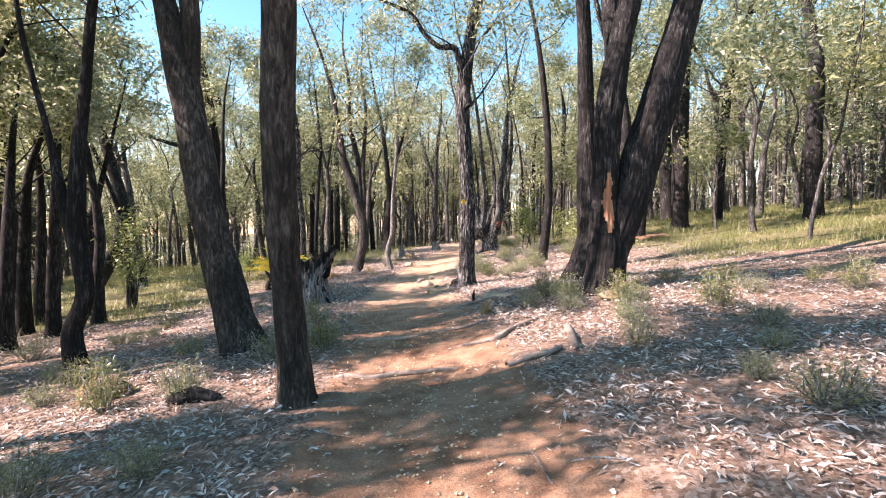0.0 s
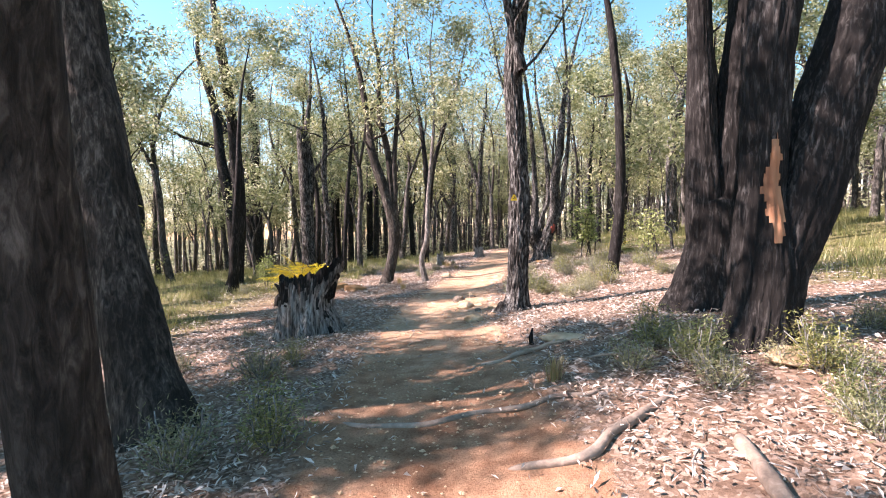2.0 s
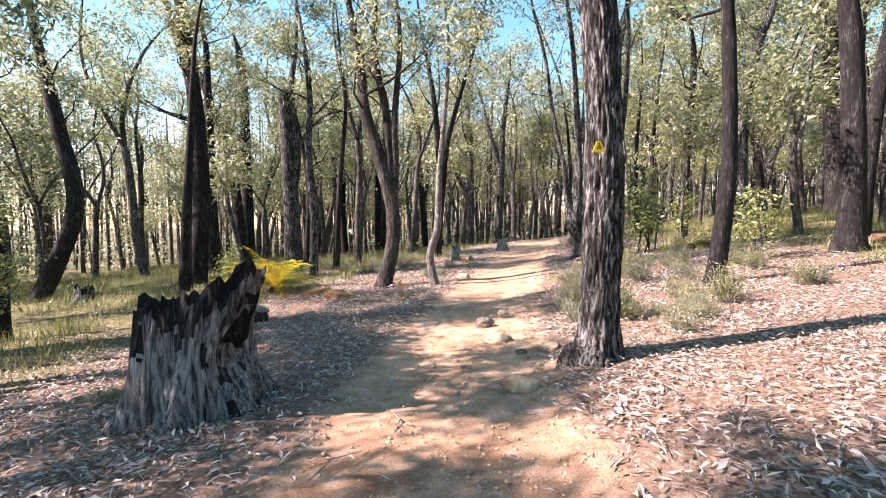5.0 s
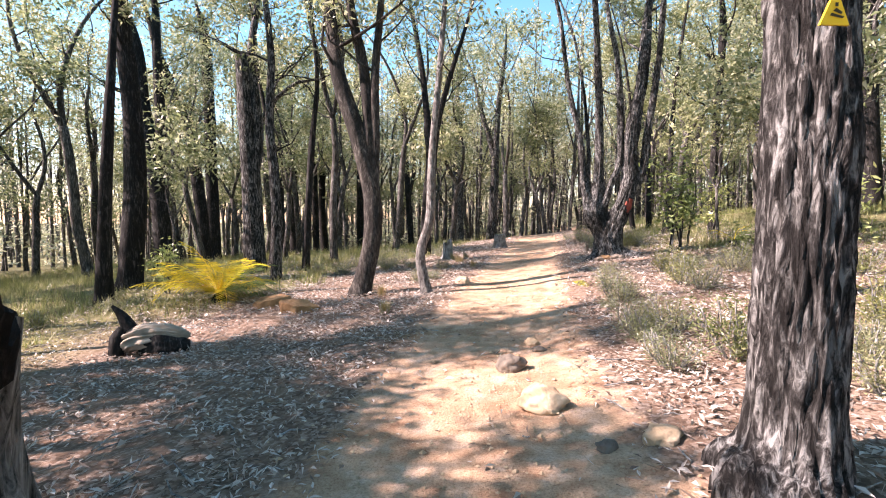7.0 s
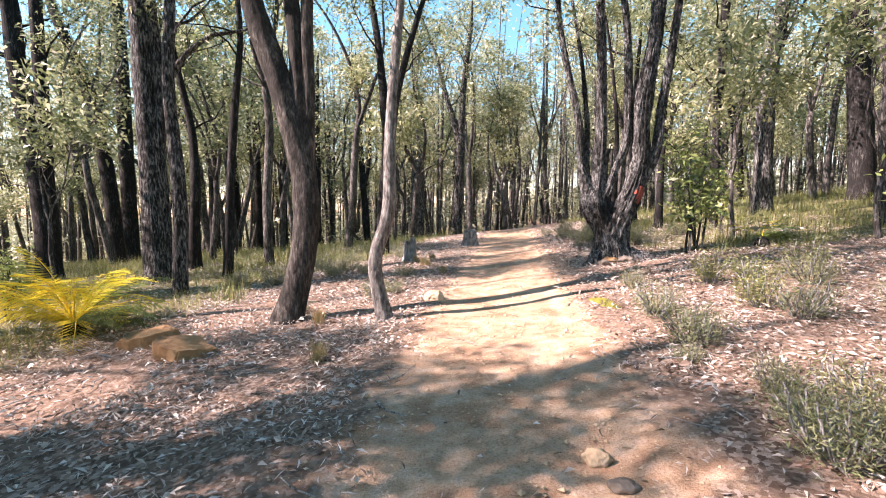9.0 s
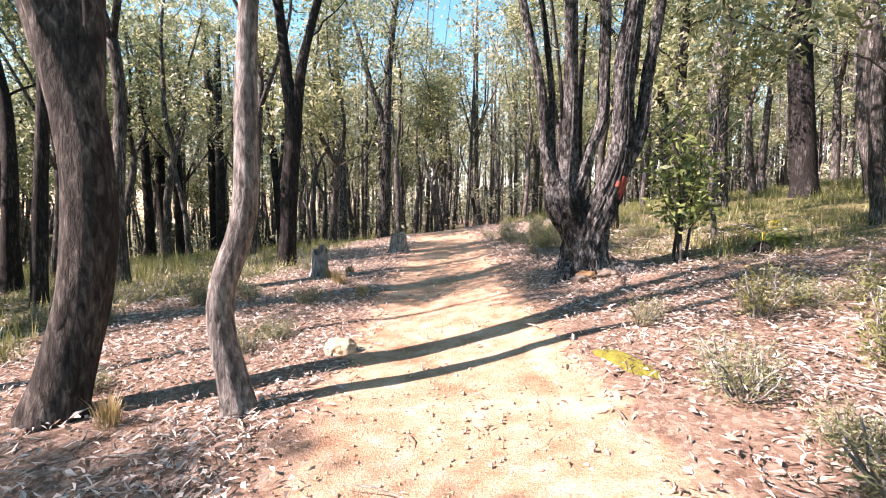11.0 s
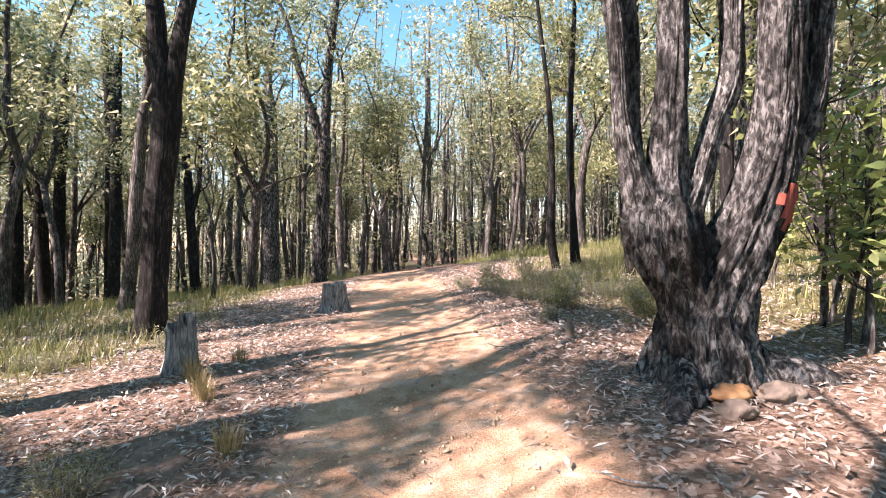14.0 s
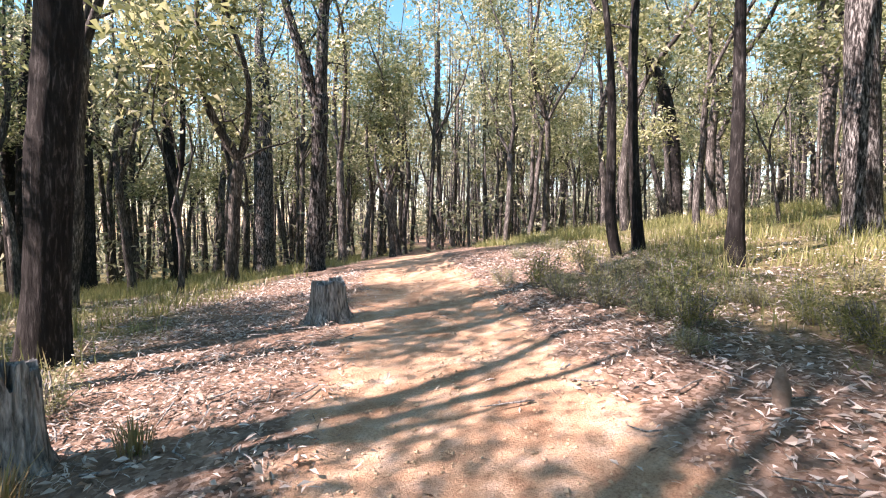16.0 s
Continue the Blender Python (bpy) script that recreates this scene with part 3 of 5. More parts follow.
gum_tree(-11.37, 48.89, [(0.00, 0.00, 0.00, 0.329), (0.05, -0.04, 5.17, 0.299), (0.04, -0.07, 9.65, 0.269), (-0.18, -0.04, 13.84, 0.209)],
         [],
         "dark slender eucalyptus standing in the bush", char_bark)
gum_tree(-14.70, 49.77, [(0.00, 0.00, 0.00, 0.359), (-0.27, 0.05, 4.18, 0.299), (-0.16, -0.01, 8.67, 0.269), (-0.03, -0.07, 11.66, 0.209)],
         [],
         "dark slender eucalyptus standing in the bush", char_bark)
gum_tree(-3.05, 46.68, [(0.00, 0.00, 0.00, 0.508), (0.05, -0.05, 5.53, 0.418), (0.09, -0.08, 9.11, 0.299)],
         [],
         "dark slender eucalyptus standing in the bush", grey_bark)
gum_tree(-9.83, 44.94, [(0.00, 0.00, 0.00, 0.270), (-0.00, 0.29, 4.69, 0.240), (-0.06, 0.62, 10.07, 0.225)],
         [],
         "dark slender eucalyptus standing in the bush", char_bark)
gum_tree(-12.25, 45.45, [(0.00, 0.00, 0.00, 0.269), (-0.09, 0.32, 5.02, 0.240), (0.02, 0.55, 9.20, 0.195)],
         [],
         "dark slender eucalyptus standing in the bush", char_bark)
gum_tree(16.25, 20.53, [(0.00, 0.00, 0.00, 0.394), (0.03, 0.17, 3.39, 0.320), (0.18, 0.32, 6.58, 0.295)],
         [],
         "dark slender eucalyptus standing in the bush", char_bark)
gum_tree(12.13, 23.93, [(0.00, 0.00, 0.00, 0.401), (0.11, 0.29, 5.87, 0.373), (0.44, 0.56, 11.59, 0.344)],
         [],
         "dark slender eucalyptus standing in the bush", char_bark)
gum_tree(14.67, 25.00, [(0.00, 0.00, 0.00, 0.239), (0.34, 0.23, 4.78, 0.239), (0.97, 0.42, 8.66, 0.180), (1.89, 0.54, 11.34, 0.150)],
         [],
         "dark slender eucalyptus standing in the bush", char_bark)
gum_tree(-10.02, 15.22, [(0.00, 0.00, 0.00, 0.128), (-0.06, 0.07, 1.46, 0.110), (-0.29, 0.13, 2.74, 0.073)],
         [],
         "thin broken sapling stem in the scrub", char_bark)
gum_tree(-14.11, 45.94, [(0.00, 0.00, 0.00, 0.270), (-0.22, 0.41, 5.99, 0.240), (-0.45, 0.81, 11.67, 0.210)],
         [],
         "dark slender eucalyptus standing in the bush", char_bark)
gum_tree(-16.01, 46.29, [(0.00, 0.00, 0.00, 0.389), (-0.15, 0.34, 5.08, 0.360), (-0.62, 0.73, 9.87, 0.300)],
         [],
         "dark slender eucalyptus standing in the bush", char_bark)

# tall trees west of the trail, whose shade falls across it
for gx, gy, gr, gh, gf, gs in ((-8.8, 2.3, 0.16, 9.6, 4, 0.6), (-9.6, 1.5, 0.15, 10, 3, 0.6), (-7.6, 2.8, 0.14, 8.2, 4, 0.66), (-11.0, 2.2, 0.18, 9.5, 2, 0.5), (-7.3, 3.7, 0.13, 8.6, 3, 0.6), (-6.6, 3.2, 0.12, 9.2, 3, 0.7),
                               (-8.9, 6.1, 0.13, 8.6, 4, 0.45), (-10.8, 7.5, 0.15, 8, 3, 0.4), (-9.9, 9.3, 0.15, 8, 2, 0.4), (-8.3, 6.9, 0.14, 8.4, 2, 0.5), (-9.9, 5.6, 0.14, 9.4, 1, 0.5),
                               (-8.8, 9.5, 0.12, 6.2, 3, 0.4), (-10.3, 11.6, 0.14, 7.0, 3, 0.4), (-7.7, 6.7, 0.12, 6.3, 2, 0.4), (-11.0, 12.9, 0.13, 7.5, 2, 0.4), (-10.4, 13.9, 0.12, 7.2, 1, 0.4),
                               (-9.0, 10.9, 0.13, 7.2, 4, 0.4), (-8.9, 12.2, 0.13, 6.6, 2, 0.4), (-9.0, 19.2, 0.14, 9.3, 2, 0.65), (-8.6, 26.6, 0.16, 9.5, 2, 0.4)):
    gum_tree(gx, gy, [(0, 0, 0, gr * 1.3), (0.05, 0, 1.2, gr), (0.1, 0.05, 2.4, gr * 0.9)], [], "dark eucalyptus with a full olive crown", char_bark, gh, 0.0, gf, start=gs)

# the many-stemmed tree with a swollen, gnarled foot
burl_tree = gum_tree(2.3, 22.6, [(0.08, 0.00, 0.00, 0.43), (0.05, -0.01, 0.25, 0.35), (0.03, 0.00, 0.55, 0.29)],
                     [[(0.0, 0.03, 0.35, 0.25), (-0.12, 0.05, 0.75, 0.22), (-0.24, 0.07, 1.08, 0.29), (-0.27, 0.08, 1.36, 0.27), (-0.24, 0.06, 1.62, 0.14), (-0.22, 0.03, 2.33, 0.105), (-0.22, 0.0, 2.98, 0.095)],
                      [(-0.34, 0.08, 1.2, 0.18), (-0.5, 0.11, 1.62, 0.098), (-0.6, 0.14, 2.07, 0.08), (-0.66, 0.16, 2.9, 0.07)],
                      [(-0.34, 0.14, 1.3, 0.12), (-0.42, 0.17, 1.66, 0.055), (-0.46, 0.19, 2.08, 0.05), (-0.47, 0.2, 2.94, 0.045)],
                      [(-0.18, 0.0, 1.2, 0.16), (-0.04, -0.03, 1.5, 0.085), (0.1, -0.05, 2.0, 0.08), (0.26, -0.06, 2.42, 0.085), (0.28, -0.06, 3.06, 0.08)],
                      [(0.06, -0.03, 0.3, 0.27), (0.14, -0.08, 0.75, 0.25), (0.28, -0.14, 1.12, 0.22), (0.43, -0.22, 1.57, 0.185), (0.5, -0.28, 2.18, 0.165), (0.48, -0.33, 3.12, 0.15)],
                      [(0.46, -0.24, 1.6, 0.13), (0.62, -0.29, 1.85, 0.1), (0.78, -0.33, 2.3, 0.085), (0.86, -0.36, 3.18, 0.08)]],
                     "gnarled many-stemmed eucalyptus with a swollen grey foot", burl_bark, 12, 0.1, 1, 0.55)


# ---- details on the trees ----
def first_tree(word):
    return next(o for o in scene.objects if word in o.get("label", "") and o.parent is None)


def peel(tree, limb_index, inside, mat, name, label, lift=0.012):
    """A patch of bare wood, cut from the trunk's own surface and lifted a little."""
    src = tree_parts[tree.name][limb_index].data
    bm = bmesh.new()
    bm.from_mesh(src)
    bm.normal_update()
    bmesh.ops.delete(bm, geom=[f for f in bm.faces if not inside(f.calc_center_median(), f.normal)], context="FACES")
    for v in bm.verts:
        v.co += v.normal * (lift + 0.008 * noise.noise(v.co * 14))
    me = bpy.data.meshes.new(name)
    bm.to_mesh(me)
    bm.free()
    me.materials.clear()
    me.materials.append(mat)
    ob = new(name, me)
    ob.parent = tree
    ob["label"] = label
    return ob


def scar_shape(p, n):
    w = 0.4 + 0.3 * noise.noise(Vector((0, 0, p.z * 7))) + 0.2 * noise.noise(p * 16) - 1.3 * abs(p.z - 1.45) ** 2
    side = math.atan2(p.x - 0.08, 0.06 - p.y)
    return 0.98 < p.z < 1.95 and -w < side + 0.1 + 0.2 * noise.noise(Vector((3, 0, p.z * 3))) < w * 0.75


peel(first_tree("torn orange scar"), 0, scar_shape, scar_wood, "scar", "torn orange bare wood scar")
peel(burl_tree, 5, lambda p, n: 1.2 + 0.05 * noise.noise(p * 9) < p.z < 1.5 and abs(math.atan2(p.x - 0.37, -0.19 - p.y) - 0.2) < 0.35 + 0.35 * noise.noise(p * 7), red_wood, "bark_patch", "dark red patch of bare wood")


def trail_marker():
    """A yellow triangular plate with a dark pictogram, nailed to the trunk."""
    top = empty("trail_marker", (0.59, 12.03, 2.12), "yellow triangular trail marker nailed to a grey trunk", "sign")
    top.rotation_euler = (0, 0, radians(8))
    bm = bmesh.new()
    outline = [(-0.064, -0.056), (0.064, -0.056), (0.06, -0.044), (0.017, 0.056), (-0.017, 0.056), (-0.06, -0.044)]
    f = bm.faces.new([bm.verts.new((x, 0, z)) for x, z in outline])
    ext = bmesh.ops.extrude_face_region(bm, geom=[f])
    bmesh.ops.translate(bm, verts=[v for v in ext["geom"] if isinstance(v, bmesh.types.BMVert)], vec=(0, 0.012, 0))
    bmesh.ops.recalc_face_normals(bm, faces=bm.faces)
    me = bpy.data.meshes.new("plate")
    bm.to_mesh(me)
    bm.free()
    me.materials.append(marker_yellow)
    new("plate", me).parent = top
    shapes = [[(-0.028, -0.02), (0.03, -0.03), (0.036, -0.022), (-0.02, -0.008)], [(-0.014, 0.0), (0.022, -0.014), (0.028, -0.004), (0.0, 0.012)], [(-0.006, 0.018), (0.008, 0.018), (0.008, 0.034), (-0.006, 0.034)]]
    V, F = [], []
    for s in shapes:
        F.append(tuple(range(len(V), len(V) + 4)))
        V += [(x, -0.004, z) for x, z in s]
    mesh_object("pictogram", V, F, marker_black, top, False, "small dark pictogram")


trail_marker()


# ---- stumps, logs, roots, stones ----
def stump(x, y, r0, r1, h, jag, label, seed, hollow=True, lip=0.0):
    """A weathered stump: furrowed shell with a broken rim, charred inside; lip: how far one side of the rim leans out."""
    top = empty("tree_stump", at_ground(x, y), label, "stump")
    sides, rings = 110, 34
    V, rim = [], []
    for j in range(sides):
        a = 2 * math.pi * j / sides
        ca, sa = math.cos(a), math.sin(a)
        k = noise.noise(Vector((ca * 1.2 + seed, sa * 1.2, 0.3))) * (0.4 if lip else 1) + 0.5 * noise.noise(Vector((ca * 2.6 + seed, sa * 2.6, 1.0))) + 0.3 * noise.noise(Vector((ca * 7, sa * 7 + seed, 1.0))) + 0.2 * noise.noise(Vector((ca * 15, sa * 15 + seed, 4.0)))
        rim.append(h * (1 - jag * (0.45 - k * 0.8 - (0.22 * ca if lip else 0))))
    for i in range(rings):
        t = i / (rings - 1)
        for j in range(sides):
            a = 2 * math.pi * j / sides
            ca, sa = math.cos(a), math.sin(a)
            z = -0.12 + t * (rim[j] + 0.12)
            f = max(z, 0) / h
            r = r1 + (r0 - r1) * math.exp(-f * 3.2)
            fur = noise.noise(Vector((ca * 6 + seed, sa * 6, z * 0.9))) + 0.5 * noise.noise(Vector((ca * 14, sa * 14 + seed, z * 2)))
            r *= 1 + 0.10 * noise.noise(Vector((ca * 1.6, sa * 1.6 + seed, z))) + 0.15 * (min(abs(fur) * 2.6, 1) - 0.6) + 0.25 * math.exp(-f * 7) * math.cos(a * 6 + seed)
            out = lip * (max(f - 0.45, 0) ** 1.5 * 1.9 * max(ca, 0) - 0.75 * math.exp(-((f - 0.42) / 0.22) ** 2) * max(ca, 0) ** 2)
            V.append((ca * (r + out), sa * r, z))
    plain_faces, burnt_faces = [], []
    for i in range(rings - 1):
        for j in range(sides):
            n = (j + 1) % sides
            a = 2 * math.pi * j / sides
            p = Vector((math.cos(a) * 2.4 + seed, math.sin(a) * 2.4, i * 0.1))
            burnt = hollow and (i / rings + 0.5 * noise.noise(p) + 0.22 * noise.noise(p * 3.3) > 0.8 or math.cos(a - 5.9) + 0.45 * noise.noise(p * 2) > 1.12 and i < 0.8 * rings)
            (burnt_faces if burnt else plain_faces).append((i * sides + j, i * sides + n, (i + 1) * sides + n, (i + 1) * sides + j))
    mesh_object("shell", V, plain_faces, stump_wood if hollow else dead_wood, top)
    if burnt_faces:
        mesh_object("scorched_shell", V, burnt_faces, char_bark, top, True, "charred black wood")
    W, G = [], []
    rows = (1.0, 0.93, 0.55, 0.4) if hollow else (1.0, 0.985, 0.975, 0.97)
    shrink = (1.0, 0.83, 0.66, 0.02) if hollow else (1.0, 0.8, 0.4, 0.02)
    o = (rings - 1) * sides
    for q, k in zip(rows, shrink):
        for j in range(sides):
            vx, vy, vz = V[o + j]
            W.append((lip * 0.4 + (vx - lip * 0.4) * k, vy * k, vz * q + 0.012 * noise.noise(Vector((j * 0.4, q * 9, seed)))))
    for i in range(3):
        for j in range(sides):
            n = (j + 1) % sides
            G.append((i * sides + j, i * sides + n, (i + 1) * sides + n, (i + 1) * sides + j))
    mesh_object("hollow" if hollow else "cut_top", W, G, char_bark if hollow else dead_wood, top, True, "charred black hollow" if hollow else "grey weathered top")
    return top


stump(-3.12, 11.2, 0.62, 0.46, 1.36, 0.4, "large hollow burnt stump, silver-grey and black", 2.0, True, 0.27)
stump(-0.3, 28.6, 0.3, 0.2, 0.56, 0.2, "small grey sawn stump beside the trail", 5.0, False)
stump(-2.1, 25.35, 0.2, 0.14, 0.66, 0.4, "narrow pale grey stump among dead leaves", 8.0, False)
stump(-12.4, 19.5, 0.3, 0.22, 0.5, 0.4, "small dark stump in the grass", 11.0, True)


def stone(x, y, size, mat, label, seed, sink=0.3, name="rock", turn=0.0, tilt=0.0):
    """A worn stone, partly sunk."""
    bm = bmesh.new()
    bmesh.ops.create_icosphere(bm, subdivisions=4, radius=1.0)
    for v in bm.verts:
        p = v.co.copy()
        k = 1 + 0.35 * noise.noise(p * 0.9 + Vector((seed, 0, 0))) + 0.22 * noise.noise(p * 2.1 + Vector((0, seed, 0))) + 0.12 * abs(noise.noise(p * 4.5 + Vector((0, 0, seed)))) + 0.05 * noise.noise(p * 11 + Vector((0, 0, seed)))
        c = noise.cell_vector(p * 1.1 + Vector((seed, seed, 0)))
        v.co = Vector((p.x * size[0], p.y * size[1], p.z * size[2])) * k * (1 + 0.08 * c.x)
    me = bpy.data.meshes.new(name)
    bm.to_mesh(me)
    bm.free()
    me.materials.append(mat)
    me.shade_smooth()
    ob = new(name, me)
    ob.location = at_ground(x, y) + Vector((0, 0, size[2] * (1 - 2 * sink)))
    ob.rotation_euler = (tilt, 0, turn)
    return tagged(ob, label, "rock")


stone(-0.6, 14.42, (0.13, 0.11, 0.1), rock_grey, "dark knobbly stone set in the trail", 1)
stone(-0.42, 13.5, (0.18, 0.15, 0.1), rock_pale, "pale rounded stone bedded in the sandy trail", 2)
stone(-0.28, 14.95, (0.07, 0.05, 0.035), rock_grey, "small dark stone on the trail", 3)
stone(-0.11, 12.72, (0.06, 0.05, 0.04), rock_grey, "small dark stone on the trail", 4)
stone(0.22, 12.75, (0.11, 0.09, 0.06), rock_pale, "low pale stone at a tree's foot", 5)
stone(-0.32, 15.22, (0.075, 0.06, 0.05), rock_pale, "pale pebble with a dark side on the trail", 6)
stone(-1.36, 20.1, (0.13, 0.11, 0.1), rock_pale, "whitish stone among dead leaves", 8)
stone(-2.25, 21.0, (0.14, 0.12, 0.08), red_earth, "reddish clod among dead leaves", 9)
stone(2.8, 7.2, (0.34, 0.2, 0.08), rock_pale, "low tan stone at the charred tree's foot", 10, 0.35)
stone(-0.17, 11.5, (0.15, 0.12, 0.09), rock_pale, "pale mottled stone at the trail's edge", 12)
stone(1.98, 21.93, (0.12, 0.09, 0.07), rock_grey, "grey stone at the gnarled tree's foot", 15, 0.2)
stone(2.15, 22.13, (0.15, 0.09, 0.075), rock_orange, "brown stone at the gnarled tree's foot", 16, 0.2)
stone(2.45, 22.0, (0.16, 0.12, 0.08), rock_grey, "grey stone at the gnarled tree's foot", 17, 0.2)
stone(-3.93, 5.42, (0.24, 0.2, 0.17), red_earth, "small red-brown termite mound", 18, 0.3, "termite_mound")["category"] = "mound"
stone(9.2, 20.2, (0.9, 0.5, 0.14), red_earth, "low mound of rusty red earth", 19, 0.3, "earth_mound")["category"] = "mound"


def slab(x, y, lx, ly, thick, turn, tilt, label, seed):
    """A broken flat slab of rock with sharp chipped edges."""
    rd = random.Random(seed)
    bm = bmesh.new()
    n = 9
    ring = []
    for i in range(n):
        a = 2 * math.pi * i / n + rd.uniform(-0.2, 0.2)
        k = rd.uniform(0.8, 1.1)
        ring.append(bm.verts.new((math.cos(a) * lx * k, math.sin(a) * ly * k, 0)))
    f = bm.faces.new(ring)
    ext = bmesh.ops.extrude_face_region(bm, geom=[f])
    top = [v for v in ext["geom"] if isinstance(v, bmesh.types.BMVert)]
    for v in top:
        v.co = Vector((v.co.x * rd.uniform(0.85, 1.0), v.co.y * rd.uniform(0.85, 1.0), thick * rd.uniform(0.8, 1.15)))
    bmesh.ops.recalc_face_normals(bm, faces=bm.faces)
    bmesh.ops.bevel(bm, geom=bm.edges[:], offset=0.015, segments=2, affect="EDGES")
    bmesh.ops.triangulate(bm, faces=bm.faces[:])
    bmesh.ops.subdivide_edges(bm, edges=bm.edges[:], cuts=3, use_grid_fill=True)
    for v in bm.verts:
        q = v.co * 5 + Vector((seed, 0, 0))
        v.co += Vector((noise.noise(q), noise.noise(q + Vector((9, 0, 0))), noise.noise(q + Vector((0, 9, 0))))) * 0.035 + Vector((0, 0, 0.012 * noise.noise(v.co * 17)))
    me = bpy.data.meshes.new("rock_slab")
    bm.to_mesh(me)
    bm.free()
    me.materials.append(rock_orange)
    ob = new("rock_slab", me)
    ob.location = at_ground(x, y) + Vector((0, 0, -0.03))
    ob.rotation_euler = (tilt[0], tilt[1], turn)
    return tagged(ob, label, "rock")


slab(-4.95, 18.5, 0.4, 0.26, 0.2, 0.25, (0.16, -0.2), "tilted orange laterite slab", 1)
slab(-4.2, 17.95, 0.42, 0.27, 0.2, -0.15, (0.1, 0.16), "flat orange laterite slab", 2)


def wood(name, pts, mat, label, category, sides=12, rough=0.18, seed=0.0):
    """A root, stick or log lying along pts: rows of x, y, height over the ground, radius."""
    rd = random.Random(300 + seed)
    bent = [pts[0]]
    for p, q in zip(pts[:-1], pts[1:]):
        k = 0.13 * math.hypot(q[0] - p[0], q[1] - p[1])
        bent.append(((p[0] + q[0]) / 2 + rd.uniform(-k, k), (p[1] + q[1]) / 2 + rd.uniform(-k, k), (p[2] + q[2]) / 2 + rd.uniform(-0.012, 0.004), (p[3] + q[3]) / 2 * rd.uniform(0.8, 1.1)))
        bent.append(q)
    rows = [(x, y, float(land(x, y)) + z, r) for x, y, z, r in bent]
    x0, y0, z0, _ = rows[0]
    V, F = tube([(x - x0, y - y0, z - z0, r) for x, y, z, r in rows], sides, 0.05, rough, seed)
    ob = mesh_object(name, V, F, mat)
    ob.location = (x0, y0, z0)
    return tagged(ob, label, category)


wood("tree_root", [(-1.5, 6.98, -0.04, 0.03), (-0.95, 6.88, 0.0, 0.03), (-0.44, 6.84, 0.005, 0.032), (0.35, 7.0, 0.0, 0.028), (0.92, 7.05, -0.01, 0.025), (1.3, 7.3, -0.04, 0.02)], root_wood, "pale exposed root crossing the dirt trail", "root", seed=1)
wood("tree_root", [(-1.6, 5.3, -0.03, 0.03), (-1.05, 5.33, 0.0, 0.04), (-0.49, 5.29, 0.005, 0.036), (0.03, 5.28, -0.01, 0.03), (0.6, 5.5, -0.04, 0.02)], root_wood, "thick exposed root crossing the dirt trail", "root", seed=2)
wood("tree_root", [(0.1, 6.0, -0.04, 0.02), (0.3, 6.03, 0.02, 0.03), (0.75, 6.07, 0.03, 0.04), (1.11, 6.43, 0.03, 0.04), (1.6, 6.9, -0.03, 0.04)], root_wood, "exposed grey root running from a charred tree", "root", seed=3)
wood("tree_root", [(2.05, 22.45, 0.1, 0.15), (1.82, 22.25, 0.03, 0.1), (1.68, 22.1, 0.0, 0.08), (1.58, 21.9, -0.06, 0.06)], burl_bark, "gnarled surface root at the tree's foot", "root", 24, 0.3, 7)
wood("tree_root", [(2.65, 22.4, 0.08, 0.18), (2.9, 22.2, 0.02, 0.13), (3.15, 22.05, -0.08, 0.08)], burl_bark, "gnarled surface root at the tree's foot", "root", 24, 0.3, 8)
wood("fallen_log", [(2.1, 22.5, 0.24, 0.06), (1.98, 22.33, 0.15, 0.075), (1.86, 22.12, 0.05, 0.065)], grey_bark, "short grey log leaning at the tree's foot", "log", 20, 0.15, 9)
wood("fallen_log", [(1.62, 6.0, 0.03, 0.05), (1.56, 5.6, 0.04, 0.055), (1.5, 5.2, 0.03, 0.045)], root_wood, "short weathered branch among dead leaves", "log", seed=10)
stone(1.05, 8.86, (0.3, 0.11, 0.055), rock_pale, "long low pale stone among dead leaves", 23, 0.35, "rock", -0.22)
wood("fallen_branch", [(0.0, 8.3, 0.02, 0.022), (0.4, 8.42, 0.04, 0.028), (0.78, 8.52, 0.07, 0.022), (1.0, 8.6, 0.06, 0.012)], cut_wood, "pale broken branch among dead leaves", "branch", seed=11)
wood("fallen_branch", [(0.7, 5.0, 0.02, 0.04), (1.0, 5.1, 0.04, 0.04), (1.35, 5.3, 0.03, 0.03)], root_wood, "weathered branch beside the dirt trail", "branch", seed=12)
wood("fallen_branch", [(1.1, 7.85, 0.04, 0.014), (1.3, 7.65, 0.1, 0.012), (1.6, 7.5, 0.16, 0.007)], root_wood, "thin pale dead branch", "branch", seed=13)
wood("fallen_branch", [(0.98, 15.7, 0.02, 0.02), (0.95, 15.45, 0.05, 0.028), (0.9, 15.25, 0.02, 0.016)], root_wood, "pale curved stick among dead leaves", "branch", seed=14)
wood("fallen_branch", [(-4.7, 23.4, 0.03, 0.012), (-4.5, 23.8, 0.2, 0.01), (-4.35, 24.2, 0.42, 0.006)], dead_wood, "thin pale dead branch sticking up", "branch", seed=15)
wood("fallen_branch", [(-4.9, 23.5, 0.03, 0.012), (-4.95, 23.7, 0.18, 0.01), (-4.85, 24.0, 0.4, 0.005)], dead_wood, "thin pale dead branch sticking up", "branch", seed=16)
wood("fallen_branch", [(-4.4, 5.9, 0.04, 0.05), (-4.7, 6.1, 0.14, 0.045), (-5.0, 6.3, 0.22, 0.02)], char_bark, "charred stick among dead leaves", "branch", seed=17)
